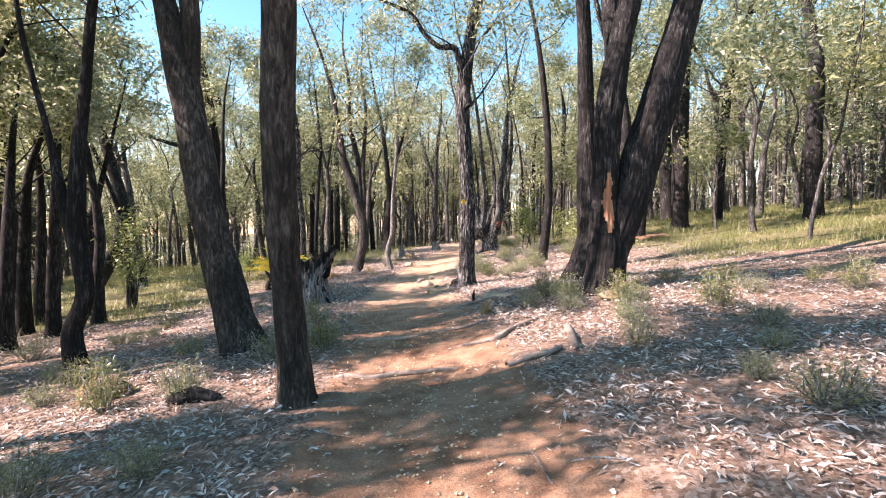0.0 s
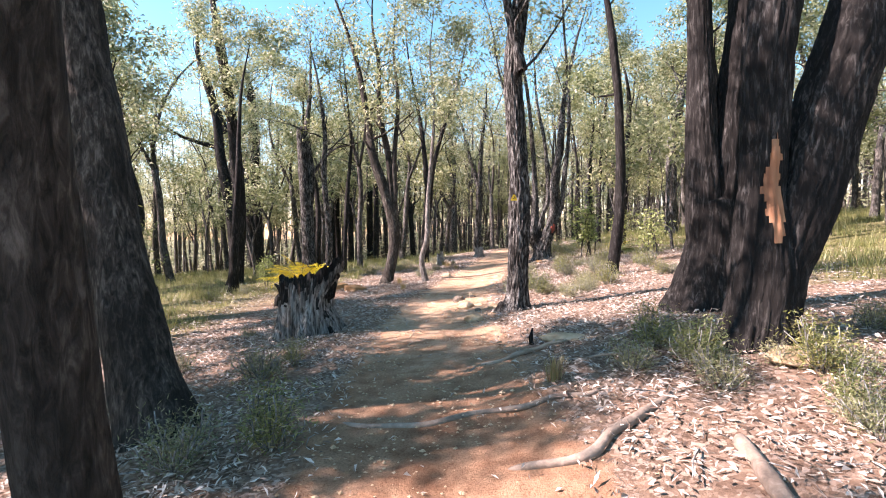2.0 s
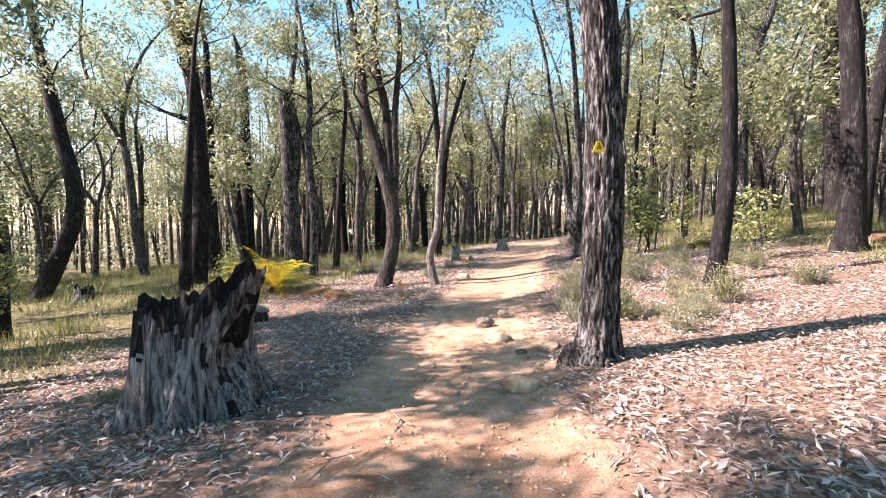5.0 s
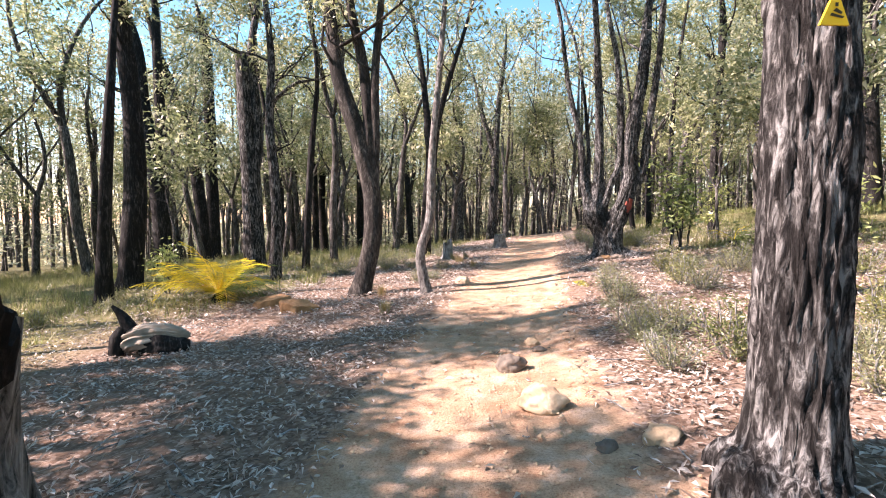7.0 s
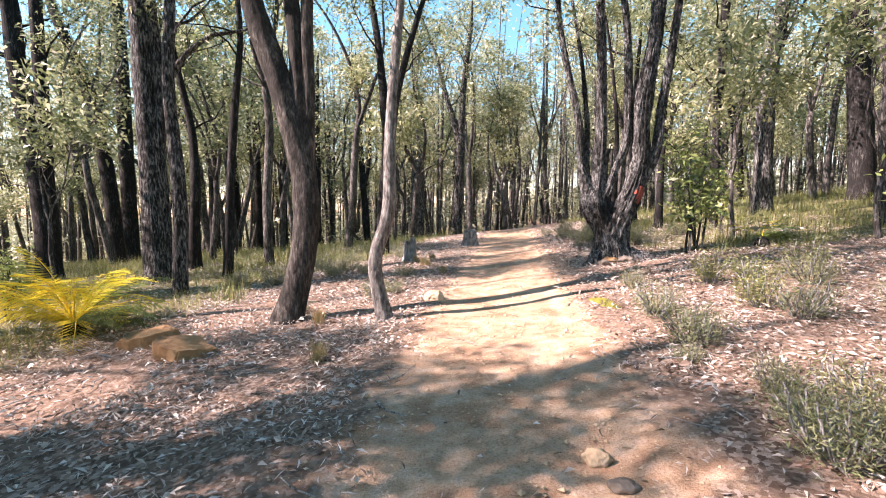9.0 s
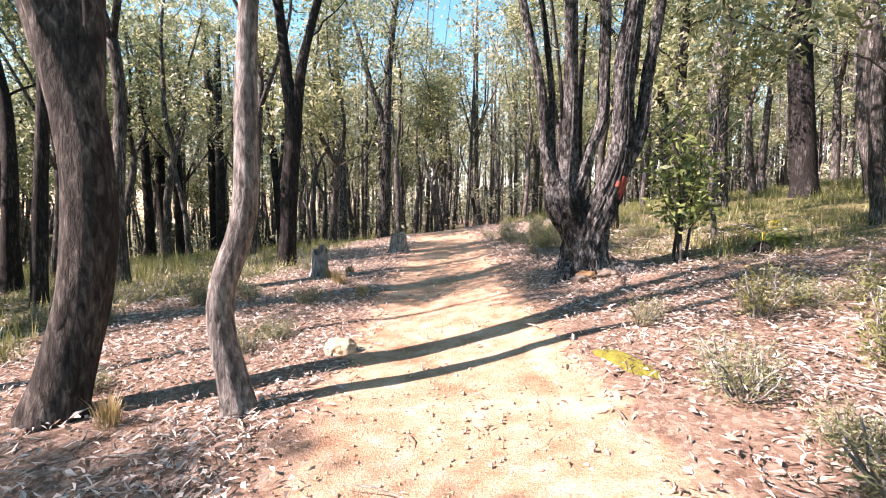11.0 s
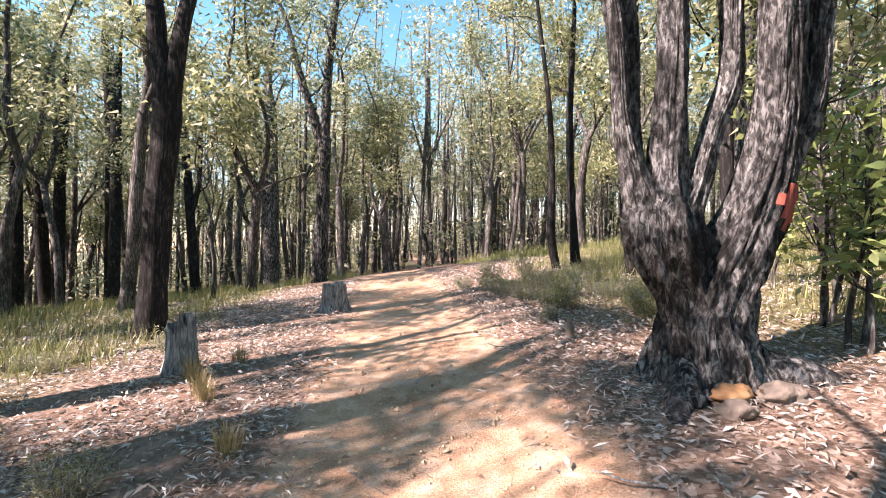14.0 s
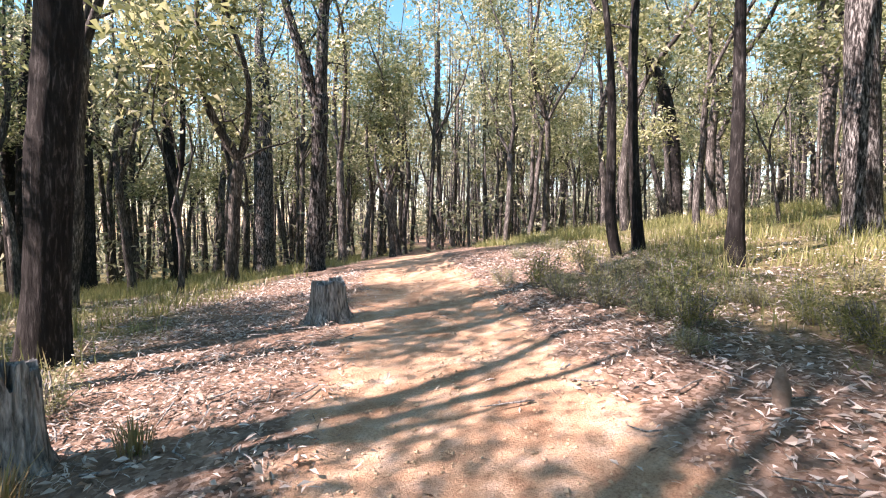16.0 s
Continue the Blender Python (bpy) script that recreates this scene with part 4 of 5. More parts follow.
wood("fallen_branch", [(-2.9, 5.0, 0.04, 0.07), (-2.65, 4.95, 0.08, 0.09), (-2.35, 4.9, 0.03, 0.05)], char_bark, "charred lump of wood among dead leaves", "branch", seed=18)
wood("fallen_branch", [(0.62, 8.9, 0.0, 0.03), (0.61, 8.9, 0.1, 0.028), (0.63, 8.9, 0.2, 0.012)], char_bark, "short dark broken stub", "branch", seed=19)
wood("fallen_branch", [(2.18, 24.35, 0.0, 0.05), (2.19, 24.36, 0.1, 0.05), (2.17, 24.35, 0.24, 0.02)], root_wood, "short grey broken stub", "branch", seed=20)


def broken_log():
    top = empty("fallen_log", at_ground(-5.3, 15.7), "short broken log with pale sawn wood and a dark prong", "log")
    V, F = tube([(-0.36, 0, 0.04, 0.1), (-0.26, 0, 0.18, 0.17), (0.02, 0.04, 0.25, 0.14), (0.3, 0.05, 0.27, 0.09), (0.5, 0.05, 0.24, 0.03)], 60, 0.03, 0.9, 3, furrow=0.3)
    mesh_object("body", V, F, cut_wood, top, True, "pale splintered wood")
    # black lower body: the log's own shadow put into shape and colour
    V, F = tube([(-0.1, 0.02, 0.02, 0.14), (0.15, 0.0, 0.1, 0.17), (0.48, 0.0, 0.12, 0.1)], 30, 0.05, 0.4, 6)
    mesh_object("underside", V, F, char_bark, top, True, "charred black underside")
    V, F = tube([(-0.3, 0.0, 0.3, 0.1), (-0.42, 0.0, 0.5, 0.06), (-0.55, 0, 0.62, 0.02)], 18, 0.05, 0.25, 4)
    mesh_object("prong", V, F, char_bark, top, True, "charred black prong")
    V, F = tube([(-0.42, -0.12, 0.0, 0.1), (-0.4, -0.1, 0.2, 0.1), (-0.36, -0.06, 0.34, 0.05)], 18, 0.05, 0.25, 5)
    mesh_object("stub", V, F, char_bark, top, True, "charred black stub")


broken_log()


def moss_bed(x, y, lx, ly, turn, label):
    V, F = [(0, 0, 0.035)], []
    rings, sides = 8, 40
    for i in range(1, rings + 1):
        for j in range(sides):
            a = 2 * math.pi * j / sides
            k = i / rings * (1 + 0.3 * noise.noise(Vector((math.cos(a) * 1.6, math.sin(a) * 1.6, x))) + 0.14 * noise.noise(Vector((math.cos(a) * 6, math.sin(a) * 6, y))))
            px, py = math.cos(a) * lx * k, math.sin(a) * ly * k
            c, s = math.cos(turn), math.sin(turn)
            px, py = px * c - py * s, px * s + py * c
            z = float(land(x + px, y + py) - land(x, y)) + 0.045 * (1 - (i / rings) ** 2) - 0.012 * (i == rings) + 0.012 * noise.noise(Vector((px * 14, py * 14, 0)))
            V.append((px, py, z))
    for j in range(sides):
        F.append((0, 1 + j, 1 + (j + 1) % sides))
    for i in range(rings - 1):
        for j in range(sides):
            n = (j + 1) % sides
            o = 1 + i * sides
            F.append((o + j, o + sides + j, o + sides + n, o + n))
    ob = mesh_object("moss_patch", V, F, moss_mat)
    ob.location = at_ground(x, y)
    tagged(ob, label, "moss")


moss_bed(0.95, 18.85, 0.42, 0.11, radians(95), "low cushion of yellow-green moss beside the trail")


# ---- plants near the trail ----
def frond(rd, length, bend, mat, parent):
    """An arching pinnate frond along +x: a rib and two rows of leaflets."""
    V, F = [], []
    rib = []
    for i in range(9):
        t = i / 8
        rib.append((length * t * (1 - 0.15 * bend * t), 0, length * (1.0 * t - bend * t * t), 0.009 * (1 - 0.8 * t)))
    tube(rib, 5, 0.1, into=(V, F))
    C = curve_points(rib, 0.03)
    for i, c in enumerate(C[4:]):
        t = i / len(C)
        l = 0.27 * math.sin(math.pi * min(0.12 + t * 0.95, 0.98)) + 0.03
        for s in (-1, 1):
            o = len(V)
            d = Vector((0.75, s, -0.15 + rd.uniform(-0.25, 0.25))).normalized() * l
            V.extend([tuple(c[:3]), (c[0] + d.x * 0.5 + 0.011, c[1] + d.y * 0.5, c[2] + d.z * 0.4), (c[0] + d.x, c[1] + d.y, c[2] + d.z), (c[0] + d.x * 0.5 - 0.011, c[1] + d.y * 0.5, c[2] + d.z * 0.4 - 0.004)])
            F.append((o, o + 1, o + 2, o + 3))
    return mesh_object("frond", V, F, mat, parent)


def cycad(x, y, label, yellow, green, size, seed):
    rd = random.Random(seed)
    top = empty("cycad", at_ground(x, y), label, "cycad")
    V, F = tube([(0, 0, -0.1, 0.13), (0, 0, 0.06, 0.15), (0.01, 0, 0.15, 0.1)], 16, 0.05, 0.3, seed)
    mesh_object("stem", V, F, char_bark, top)
    for i in range(yellow + green):
        is_y = i < yellow
        a = rd.uniform(0, 6.28) if is_y else rd.uniform(-0.8, 1.2)
        f = frond(rd, size * rd.uniform(0.75, 1.15), rd.uniform(0.45, 0.95), frond_yellow if is_y else frond_green, top)
        f.location = (0, 0, 0.16)
        f.rotation_euler = (rd.uniform(-0.3, 0.3), rd.uniform(-0.35, 0.4), a)
        f["label"] = "yellowed arching frond" if is_y else "dark green arching frond"


cycad(-6.35, 19.1, "cycad with yellow and green arching fronds", 30, 8, 1.35, 4)
cycad(5.4, 22.4, "small green cycad beside dead leaves", 2, 9, 0.6, 9)


def shrub(k, radius, height, mat, count, leaf):
    """A wiry heath shrub: thin stems and many small leaves."""
    rd, rg = random.Random(700 + k), np.random.default_rng(700 + k)
    top = empty("shrub", (0, 0, 0), "low wiry grey-green heath shrub", "shrub", "heath shrubs")
    V, F, centres = [], [], []
    for _ in range(count):
        a, q = rd.uniform(0, 6.28), rd.uniform(0.2, 1.0)
        b = grow(rd, (math.cos(a) * 0.05, math.sin(a) * 0.05, -0.03), (math.cos(a) * q * radius * 1.6, math.sin(a) * q * radius * 1.6, height * 1.3), height * rd.uniform(0.7, 1.25), 0.006, 0.2)
        tube(b, 4, 0.2, into=(V, F))
        for p in b[2:]:
            centres.append(p[:3])
            centres.append((p[0] + rd.gauss(0, 0.05), p[1] + rd.gauss(0, 0.05), p[2] + rd.gauss(0, 0.03)))
    mesh_object("stem_tangle", V, F, dead_wood, top)["kind"] = "stuff"
    quads_object("foliage", leaves(rg, centres, 7, 0.06, leaf, leaf * 0.2, -0.4), mat, top)["kind"] = "stuff"
    return top


def plant_shrubs():
    protos = [shrub(0, 0.35, 0.34, heath_leaf, 22, 0.05), shrub(1, 0.5, 0.42, heath_leaf, 26, 0.045), shrub(2, 0.28, 0.26, heath_leaf, 18, 0.05), shrub(3, 0.4, 0.5, grass_leaf, 24, 0.06)]
    spots = [(-5.6, 8.6), (-7.3, 8.3), (2.0, 7.5), (2.5, 6.3), (2.65, 3.9), (2.75, 3.3), (-4.6, 5.4), (-2.4, 8.8), (1.4, 7.45), (1.9, 6.8), (2.4, 6.1), (-1.6, 6.5), (2.2, 5.2), (-2.6, 8.3), (2.5, 14.7), (1.8, 8.0), (0.9, 15.3), (0.75, 14.0)]
    spots += [(-8.3, 18.6), (-8.8, 17.5), (2.4, 14.1), (1.25, 18.0), (0.85, 16.5), (3.9, 19.3), (-2.0, 22.6), (0.8, 14.9), (-2.1, 20.8), (4.1, 29.6), (6.3, 26.1), (1.6, 19.7), (5.3, 33.0), (3.6, 25.0), (3.0, 28.7)]
    spots += [(3.6, 28.0), (2.5, 25.4), (3.8, 25.4), (3.7, 24.8), (3.9, 32.0), (-4.5, 11.6), (-3.6, 5.0), (-5.3, 4.4), (-2.2, 3.4), (3.3, 4.6), (3.6, 6.2), (1.1, 16.9), (3.3, 17.0), (-5.9, 10.2), (3.4, 26.6), (2.9, 27.2), (-3.0, 3.2)]
    rd = random.Random(77)
    for _ in range(85):
        x, y = rd.choice(((rd.uniform(0.9, 2.6), rd.uniform(13.6, 17.5)), (rd.uniform(2.7, 5.5), rd.uniform(25, 29.5)), (rd.uniform(-7.5, -1.9), rd.uniform(2.5, 9)), (rd.uniform(1.9, 6), rd.uniform(2.8, 8.5)), (rd.uniform(1.2, 5), rd.uniform(13, 20)), (rd.uniform(2.4, 6), rd.uniform(24, 30)), (rd.uniform(-6, -2.2), rd.uniform(19.5, 27))))
        spots.append((x, y))
    for i, (x, y) in enumerate(spots):
        s = rd.uniform(0.55, 1.0)
        m = Matrix.Translation(at_ground(x, y)) @ Matrix.Rotation(rd.uniform(0, 6.28), 4, "Z") @ Matrix.Scale(s, 4)
        if i < 4:
            protos[i].matrix_basis = m
        else:
            copy_thing(protos[i % 4], m @ Matrix.Scale(1 / protos[i % 4].scale.x, 4))


plant_shrubs()


def tussock(x, y, size, seed):
    rd = random.Random(seed)
    B = []
    for _ in range(85):
        a, q = rd.uniform(0, 6.28), rd.uniform(0, 0.09)
        bx, by = math.cos(a) * q, math.sin(a) * q
        b = a + rd.uniform(-0.6, 0.6)
        l, lean, w = size * rd.uniform(0.5, 1.1), rd.uniform(0.1, 0.55), 0.004
        ca, sa = math.cos(b), math.sin(b)
        mx, my, mz = bx + ca * lean * l * 0.4, by + sa * lean * l * 0.4, l * 0.6
        B.append(((bx - sa * w, by + ca * w, -0.02), (bx + sa * w, by - ca * w, -0.02), (mx + sa * w, my - ca * w, mz), (mx - sa * w, my + ca * w, mz)))
        ex, ey = bx + ca * lean * l, by + sa * lean * l
        B.append(((mx - sa * w, my + ca * w, mz), (mx + sa * w, my - ca * w, mz), (ex, ey, l * 0.92), (ex, ey, l * 0.921)))
    ob = quads_object("grass_tussock", np.array(B), dry_grass)
    ob.location = at_ground(x, y)
    tagged(ob, "dry straw-coloured grass tussock", "grass", "grass tussocks", "stuff")


for i, (x, y, s) in enumerate([(-1.7, 24.4, 0.28), (-1.6, 24.1, 0.24), (-2.5, 17.4, 0.24), (-1.5, 25.4, 0.26), (0.7, 7.5, 0.25), (-1.9, 24.9, 0.3), (-1.2, 22.9, 0.22), (-2.9, 19.0, 0.25)]):
    tussock(x, y, s, 900 + i)


def sapling(x, y, h, label, seed, stems, leaf, dense):
    """A leafy young tree with several thin stems."""
    rd, rg = random.Random(seed), np.random.default_rng(seed)
    top = empty("sapling", at_ground(x, y), label, "sapling", "leafy saplings")
    centres = []
    for i in range(stems):
        a = rd.uniform(0, 6.28)
        b = grow(rd, (math.cos(a) * 0.12, math.sin(a) * 0.12, -0.1), (math.cos(a) * 0.25, math.sin(a) * 0.25, 1), h * rd.uniform(0.75, 1.1), 0.03, 0.5)
        V, F = tube(b, 8, 0.15, 0.15, i)
        mesh_object("stem", V, F, far_bark, top)
        W, G = [], []
        for p in b[2:]:
            for _ in range(3):
                e = grow(rd, p[:3], (rd.uniform(-1, 1), rd.uniform(-1, 1), rd.uniform(0, 0.7)), h * 0.28, 0.01)
                tube(e, 4, 0.2, into=(W, G))
                centres += [q[:3] for q in e[2:]]
        mesh_object("twigwork", W, G, far_bark, top)["kind"] = "stuff"
    quads_object("foliage", leaves(rg, centres, dense, 0.12, leaf, leaf * 0.34, 0.3), sapling_leaf, top)["kind"] = "stuff"


sapling(4.0, 22.5, 1.7, "leafy pale-green sapling beside the gnarled tree", 1, 3, 0.16, 4)
sapling(4.5, 23.3, 2.3, "leafy green sapling in the scrub", 2, 3, 0.14, 4)
sapling(-9.4, 14.3, 2.7, "leafy green sapling clump with several thin stems", 3, 6, 0.12, 6)
sapling(5.4, 18.9, 1.6, "leafy green sapling in the scrub", 4, 3, 0.13, 4)
sapling(6.2, 25.2, 1.6, "leafy green sapling in the scrub", 5, 3, 0.13, 4)
sapling(-8.2, 20.3, 1.0, "small leafy sapling beside the cycad", 6, 2, 0.1, 8)


# ---- the bush behind: trees copied from a few grown ones ----
def bush_tree(k):
    """A background eucalyptus: a crooked trunk that forks into sinuous limbs, with clumped leaves."""
    rd, rg = random.Random(500 + k), np.random.default_rng(500 + k)
    foot = empty("eucalyptus_tree", (0, 0, 0), "slender dark-trunked eucalyptus with sparse olive leaves", "tree", "eucalyptus trees")
    h, r = rd.uniform(10, 16.5), rd.uniform(0.09, 0.2)
    small = k % 4 == 3
    if small:
        h, r = rd.uniform(4, 6.5), 0.06
    fork = h * rd.uniform(0.28, 0.5)
    pts, p, d = [], Vector((0, 0, -0.3)), Vector((rd.uniform(-0.12, 0.12), rd.uniform(-0.12, 0.12), 1))
    steps = 5
    for i in range(steps + 1):
        pts.append((p.x, p.y, p.z, r * (1.15 if i == 0 else 1 - 0.04 * i)))
        d = (d + Vector((rd.uniform(-0.13, 0.13), rd.uniform(-0.13, 0.13), 0.1))).normalized()
        p = p + d * fork / steps
    stems, turn = [], rd.uniform(0, 6.28)
    count = rd.choice((2, 2, 3))
    for j in range(count):
        a = turn + 6.28 * j / count + rd.uniform(-0.5, 0.5)
        lean = rd.uniform(0.12, 0.55)
        q, e, rr = Vector(pts[-1][:3]), Vector((math.cos(a) * lean, math.sin(a) * lean, 1)).normalized(), r * rd.uniform(0.5, 0.75)
        rows, n = [], 6
        length = (h - fork) * rd.uniform(0.75, 1.05)
        for i in range(n + 1):
            rows.append((q.x, q.y, q.z, max(rr * (1 - 0.8 * i / n), 0.014)))
            e = (e + Vector((rd.uniform(-0.36, 0.36), rd.uniform(-0.36, 0.36), 0.16))).normalized()
            q = q + e * length / n
        stems.append(rows)
    V, F = tube(pts, 12, 0.3, 0.16, k * 2.1, 0.3)
    mesh_object("trunk", V, F, far_bark, foot)
    for rows in stems:
        V, F = tube(rows, 8, 0.4, 0.12, k)
        mesh_object("limb", V, F, far_bark, foot)
    V, F, centres = crown_on(rd, stems, 1, 0.36)
    mesh_object("branchwork", V, F, far_bark, foot)["kind"] = "stuff"
    per = max(10, int((2700 if not small else 1200) / max(len(centres), 1)))
    quads_object("crown", leaves(rg, centres, per, 0.33, 0.2, 0.085, 0.5, True), gum_leaf, foot, 3)["kind"] = "stuff"
    return foot


def plant_bush():
    protos = [bush_tree(k) for k in range(16)]
    taken = [(o.location.x, o.location.y) for o in scene.objects if o.name.startswith("eucalyptus_tree") and o not in protos]
    rd = random.Random(11)
    count, used = 0, 0
    for _ in range(9000):
        if count >= 235:
            break
        x, y = rd.uniform(-36, 36), rd.uniform(-14, 62)
        d = x - float(trail_x(y))
        gap = (8.5 if d < 0 else (10.0 if y < 15 else 6.5)) if y < 22 else ((6.0 if d < 0 else 5.0) if y < 32 else 3.5)
        if y > 48:
            gap = 0
        if (y < 1 and rd.random() < 0.8) or (x < -16 and y < 16 and rd.random() < 0.6) or (-22 < x < -8 and 8 < y < 19 and rd.random() < 0.7):
            continue
        if -15 < x < -8 and 12 < y < 22:
            continue
        if abs(d) < gap or any((x - a) ** 2 + (y - b) ** 2 < 3.2 for a, b in taken):
            continue
        taken.append((x, y))
        s = rd.uniform(0.85, 1.2)
        m = Matrix.Translation(at_ground(x, y)) @ Matrix.Rotation(rd.uniform(0, 6.28), 4, "Z") @ Matrix.Scale(s, 4)
        if used < len(protos):
            protos[used].matrix_basis = m
            used += 1
        else:
            copy_thing(protos[count % len(protos)], m @ Matrix.Scale(1 / protos[count % len(protos)].scale.x, 4))
        count += 1


plant_bush()


def far_woods():
    """The woods beyond, one mesh of trunks and one of leaves."""
    rd, rg = random.Random(21), np.random.default_rng(21)
    V, F, centres = [], [], []
    n = 0
    while n < 2300:
        a, q = rd.uniform(0, 2 * math.pi), 28 + 80 * rd.random() ** 0.85
        x, y = q * math.cos(a), 20 + q * 1.1 * math.sin(a)
        if y < -8 and rd.random() < 0.85 or x < -27 and rd.random() < 0.45 or (abs(x) < 27 and -14 < y < 50):
            continue
        n += 1
        z, h, r = float(land(x, y)), rd.uniform(9, 16) * (1.4 if y > 45 else 1.05), rd.uniform(0.06, 0.2)
        lx, ly = rd.uniform(-0.8, 0.8), rd.uniform(-0.6, 0.6)
        h = h * 0.38 if n % 5 > 2 else h
        tube([(x, y, z - 0.3, r), (x + lx * 0.5, y + ly * 0.3, z + h * 0.4, r * 0.8), (x + lx, y + ly, z + h, r * 0.25)], 5, 4.0, into=(V, F))
        if n % 5 <= 2 and y > 20:
            for _ in range(2):
                bx, by = rd.uniform(-2.2, 2.2), rd.uniform(-2.2, 2.2)
                tube([(x + lx * 0.5, y + ly * 0.3, z + h * 0.4, r * 0.5), (x + lx * 0.5 + bx * 0.7, y + ly + by * 0.6, z + h * 0.58, r * 0.35), (x + lx + bx, y + ly + by, z + h * 0.9, 0.02)], 4, 2.0, into=(V, F))
        if n % 5 > 2:
            continue
        for _ in range(rd.randint(18, 25)):
            f = rd.uniform(0.2, 1.0) ** 0.7
            s = 2.0 * (1.1 - 0.5 * abs(f - 0.7))
            centres.append((x + lx * f + rd.gauss(0, s * 0.6), y + ly * f + rd.gauss(0, s * 0.6), z + h * f))
        for _ in range(5 if y > 45 else 0):
            centres.append((x + lx + rd.gauss(0, 1.3), y + ly + rd.gauss(0, 1.3), z + h * rd.uniform(0.75, 1.03)))
        for _ in range(22 if q > 70 else 4):
            centres.append((x + rd.gauss(0, 1.8), y + rd.gauss(0, 1.8), z + rd.uniform(0.2, 5.0 if q > 70 else 3.4)))
    woods = empty("far_woods", (0, 0, 0), "distant dense eucalyptus woods with dark trunks", "woods", kind="stuff")
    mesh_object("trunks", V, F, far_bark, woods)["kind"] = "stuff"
    quads_object("foliage", leaves(rg, centres, 12, 0.4, 0.38, 0.19, 0.3, True), lit_far_leaf, woods, 3)["kind"] = "stuff"


far_woods()


# ---- low growth ----
def grass():
    rd, rg = random.Random(31), np.random.default_rng(31)
    B = []
    tufts = 0
    for _ in range(150000):
        if tufts >= 15500:
            break
        x, y = rd.uniform(-26, 24), rd.uniform(2, 56)
        if abs(x - float(trail_x(y))) < 2.2 or rd.random() > green_zone(x, y) * (0.45 + 1.3 * noise.noise(Vector((x * 0.5, y * 0.5, 8.0)))):
            continue
        tufts += 1
        z = float(land(x, y))
        hh = rd.uniform(0.1, 0.3) * (1.1 + 1.1 * noise.noise(Vector((x * 0.7, y * 0.7, 5.0)))) * (1 + 0.35 * min(max((y - 22) / 6, 0), 1))
        for _ in range(16):
            bx, by = x + rd.gauss(0, 0.15), y + rd.gauss(0, 0.15)
            a = rd.uniform(0, 6.28)
            lean = rd.uniform(0.03, 0.25)
            w = rd.uniform(0.004, 0.011)
            ca, sa = math.cos(a), math.sin(a)
            B.append(((bx - sa * w, by + ca * w, z - 0.02), (bx + sa * w, by - ca * w, z - 0.02), (bx + ca * lean, by + sa * lean, z + hh * rd.uniform(0.6, 1.1))))
    ob = quads_object("grass", np.array(B), grass_leaf, None, 3)
    tagged(ob, "low yellow-green grass and heath between the trees", "grass", kind="stuff")


grass()


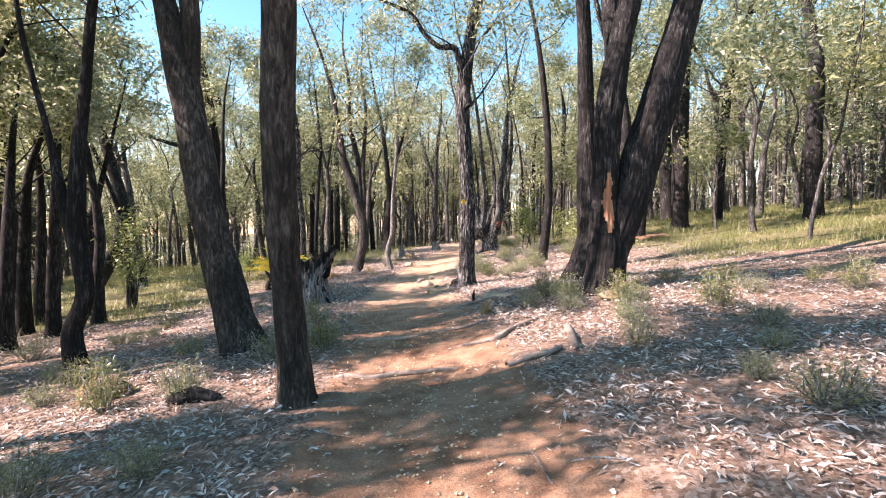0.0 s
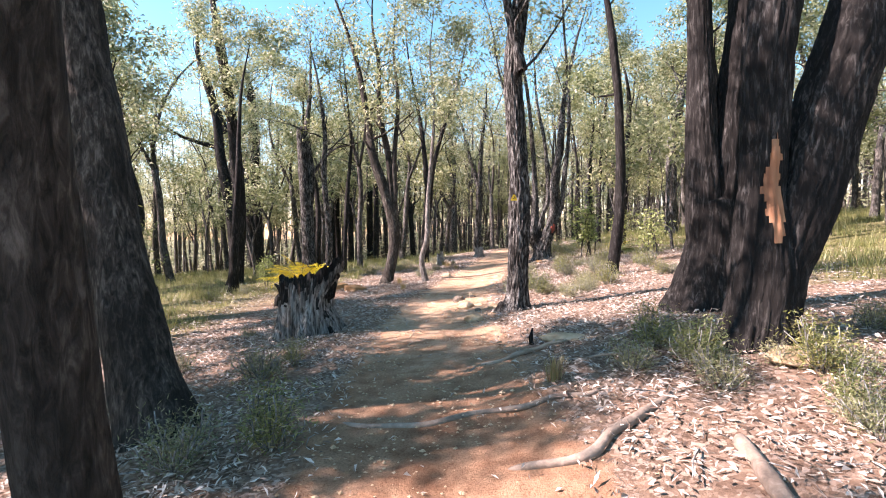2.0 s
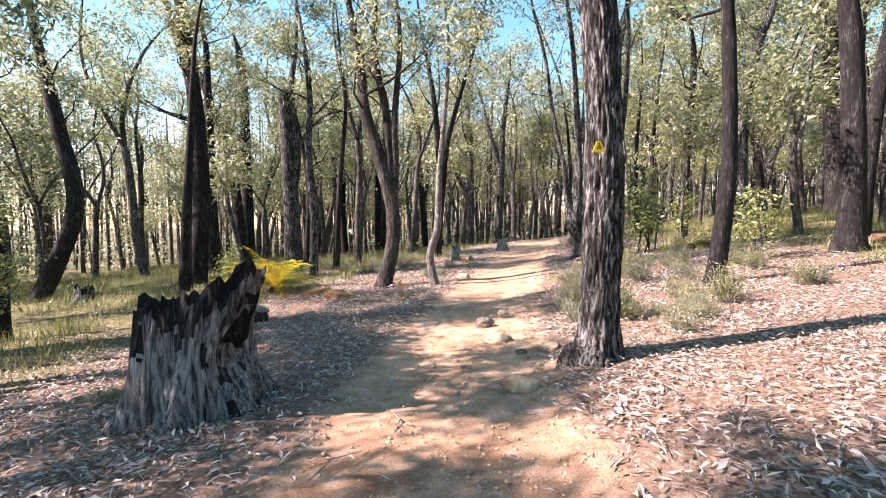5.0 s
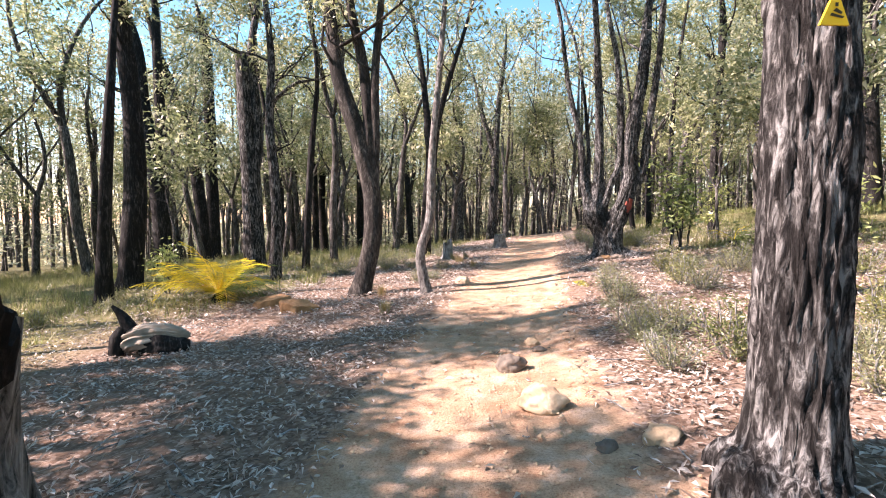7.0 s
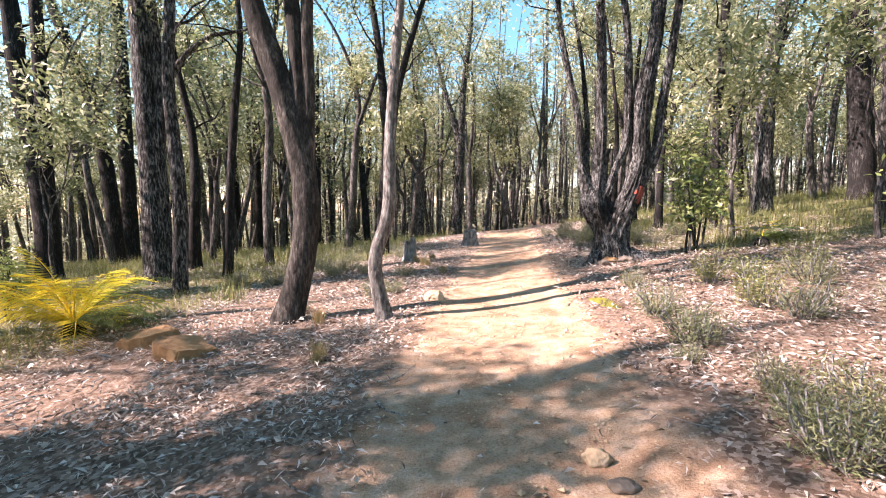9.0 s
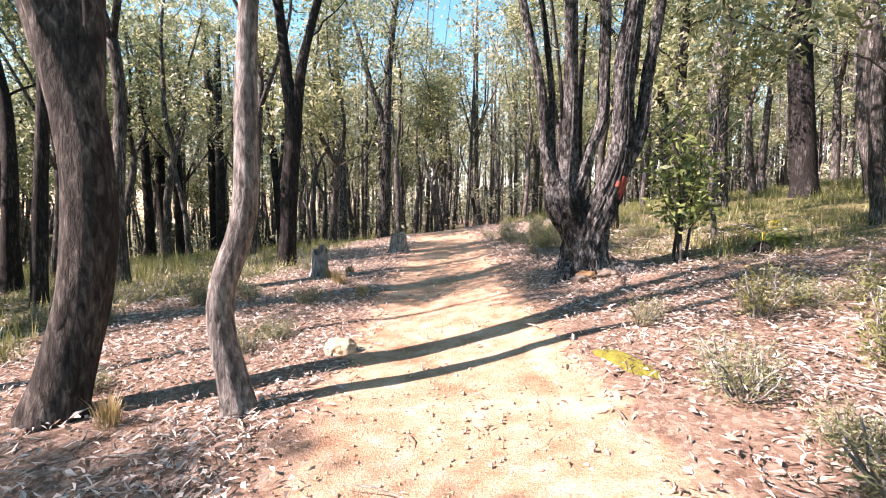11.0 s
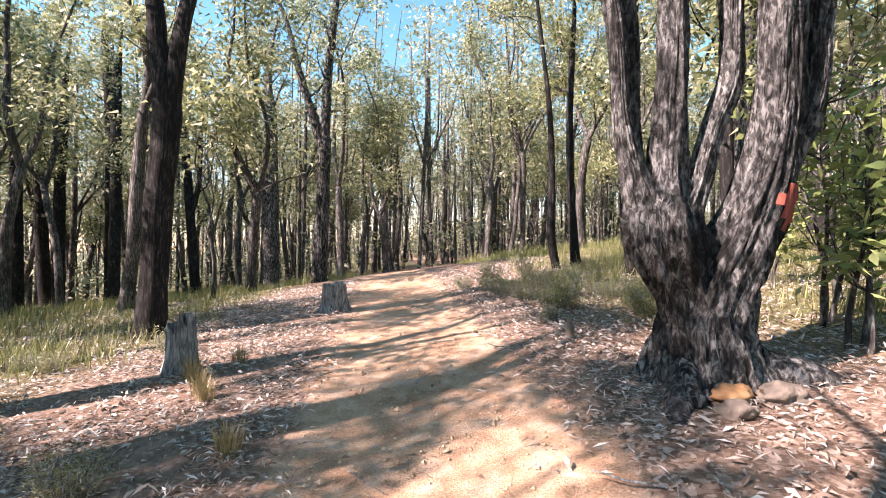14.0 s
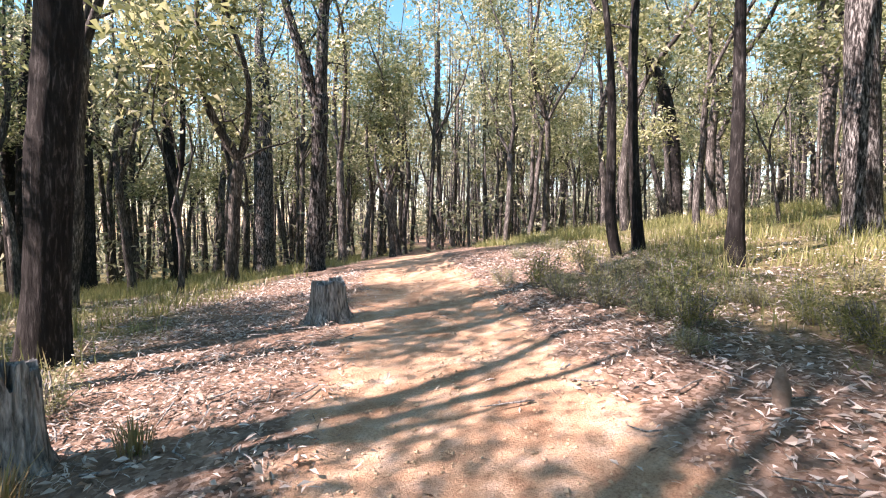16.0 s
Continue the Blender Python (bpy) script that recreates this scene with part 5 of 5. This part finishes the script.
def litter():
    rg = np.random.default_rng(41)
    n = 500000
    x = rg.uniform(-10, 10, n)
    y = rg.uniform(0.5, 34, n)
    d = np.abs(x - trail_x(y))
    keep = rg.random(n) < np.where(d < 0.85, 0.025, np.where(d < 1.25, 0.35, 1.0)) * np.exp(-np.maximum(d - 4.5, 0) / 3)
    clump = np.array([noise.noise(Vector((a * 1.2, b * 1.2, 9.0))) for a, b in zip(x, y)])
    keep &= rg.random(n) < np.clip(0.62 + clump * 1.1, 0.12, 1)
    x, y = x[keep], y[keep]
    n = len(x)
    z = land(x, y) + rg.uniform(0.01, 0.045, n)
    a = rg.uniform(0, 2 * math.pi, n)
    A = np.stack([np.cos(a), np.sin(a), rg.normal(0, 0.3, n)], 1)
    B = np.stack([-np.sin(a), np.cos(a), rg.normal(0, 0.6, n)], 1)
    L, W = rg.uniform(0.035, 0.1, (n, 1)), rg.uniform(0.012, 0.032, (n, 1))
    P = np.stack([x, y, z], 1)
    up = np.array([0, 0, 1.0])
    V = np.stack([P, P + A * L * 0.45 + B * W / 2 + up * 0.006, P + A * L, P + A * L * 0.45 - B * W / 2 + up * 0.006], 1)
    big = rg.random(n) < 0.3
    small = V[~big][:, [0, 1, 2]] * 1.0
    V = np.concatenate([V[big][:, [0, 1, 2]], V[big][:, [0, 2, 3]], small])
    ob = quads_object("leaf_litter", V, litter_leaf, None, 3)
    tagged(ob, "fallen dry gum leaves, grey, tan and pinkish", "leaf litter", kind="stuff")


litter()


def twigs():
    rd = random.Random(51)
    V, F = [], []
    for _ in range(2200):
        x, y = rd.uniform(-8, 8), rd.uniform(1, 33)
        if abs(x - float(trail_x(y))) < 1.0 and rd.random() < 0.9:
            continue
        a, l, r = rd.uniform(0, 6.28), rd.uniform(0.08, 0.45), rd.uniform(0.003, 0.008)
        z = float(land(x, y)) + 0.025
        dx, dy = math.cos(a) * l, math.sin(a) * l
        k = rd.uniform(-0.15, 0.15)
        tube([(x, y, z, r), (x + dx * 0.5 - dy * k, y + dy * 0.5 + dx * k, z + rd.uniform(0, 0.03), r), (x + dx, y + dy, z + rd.uniform(-0.01, 0.04), r * 0.6)], 4, 0.3, into=(V, F))
    tagged(mesh_object("twig_litter", V, F, dead_wood), "scattered dry twigs on the bush floor", "twigs", kind="stuff")


twigs()


def gravel():
    """Grit and small stones on the tread."""
    rd = random.Random(61)
    V, F = [], []
    for _ in range(9000):
        y = rd.uniform(1, 33)
        x = float(trail_x(y)) + rd.gauss(0, 0.75)
        s = rd.uniform(0.004, 0.016) * (1.8 if rd.random() < 0.06 else 1)
        z = float(land(x, y)) + s * 0.4
        o = len(V)
        V.extend([(x + s * rd.uniform(0.8, 1.4), y, z), (x, y + s * rd.uniform(0.7, 1.3), z), (x - s * rd.uniform(0.8, 1.4), y, z), (x, y - s * rd.uniform(0.7, 1.3), z), (x + s * 0.2, y, z + s * rd.uniform(0.5, 1.0)), (x, y, z - s)])
        F.extend([(o + a, o + (a + 1) % 4, o + 4) for a in range(4)])
    tagged(mesh_object("gravel", V, F, rock_pale, None, False), "fine grit and pebbles on the sandy trail", "gravel", kind="stuff")


gravel()
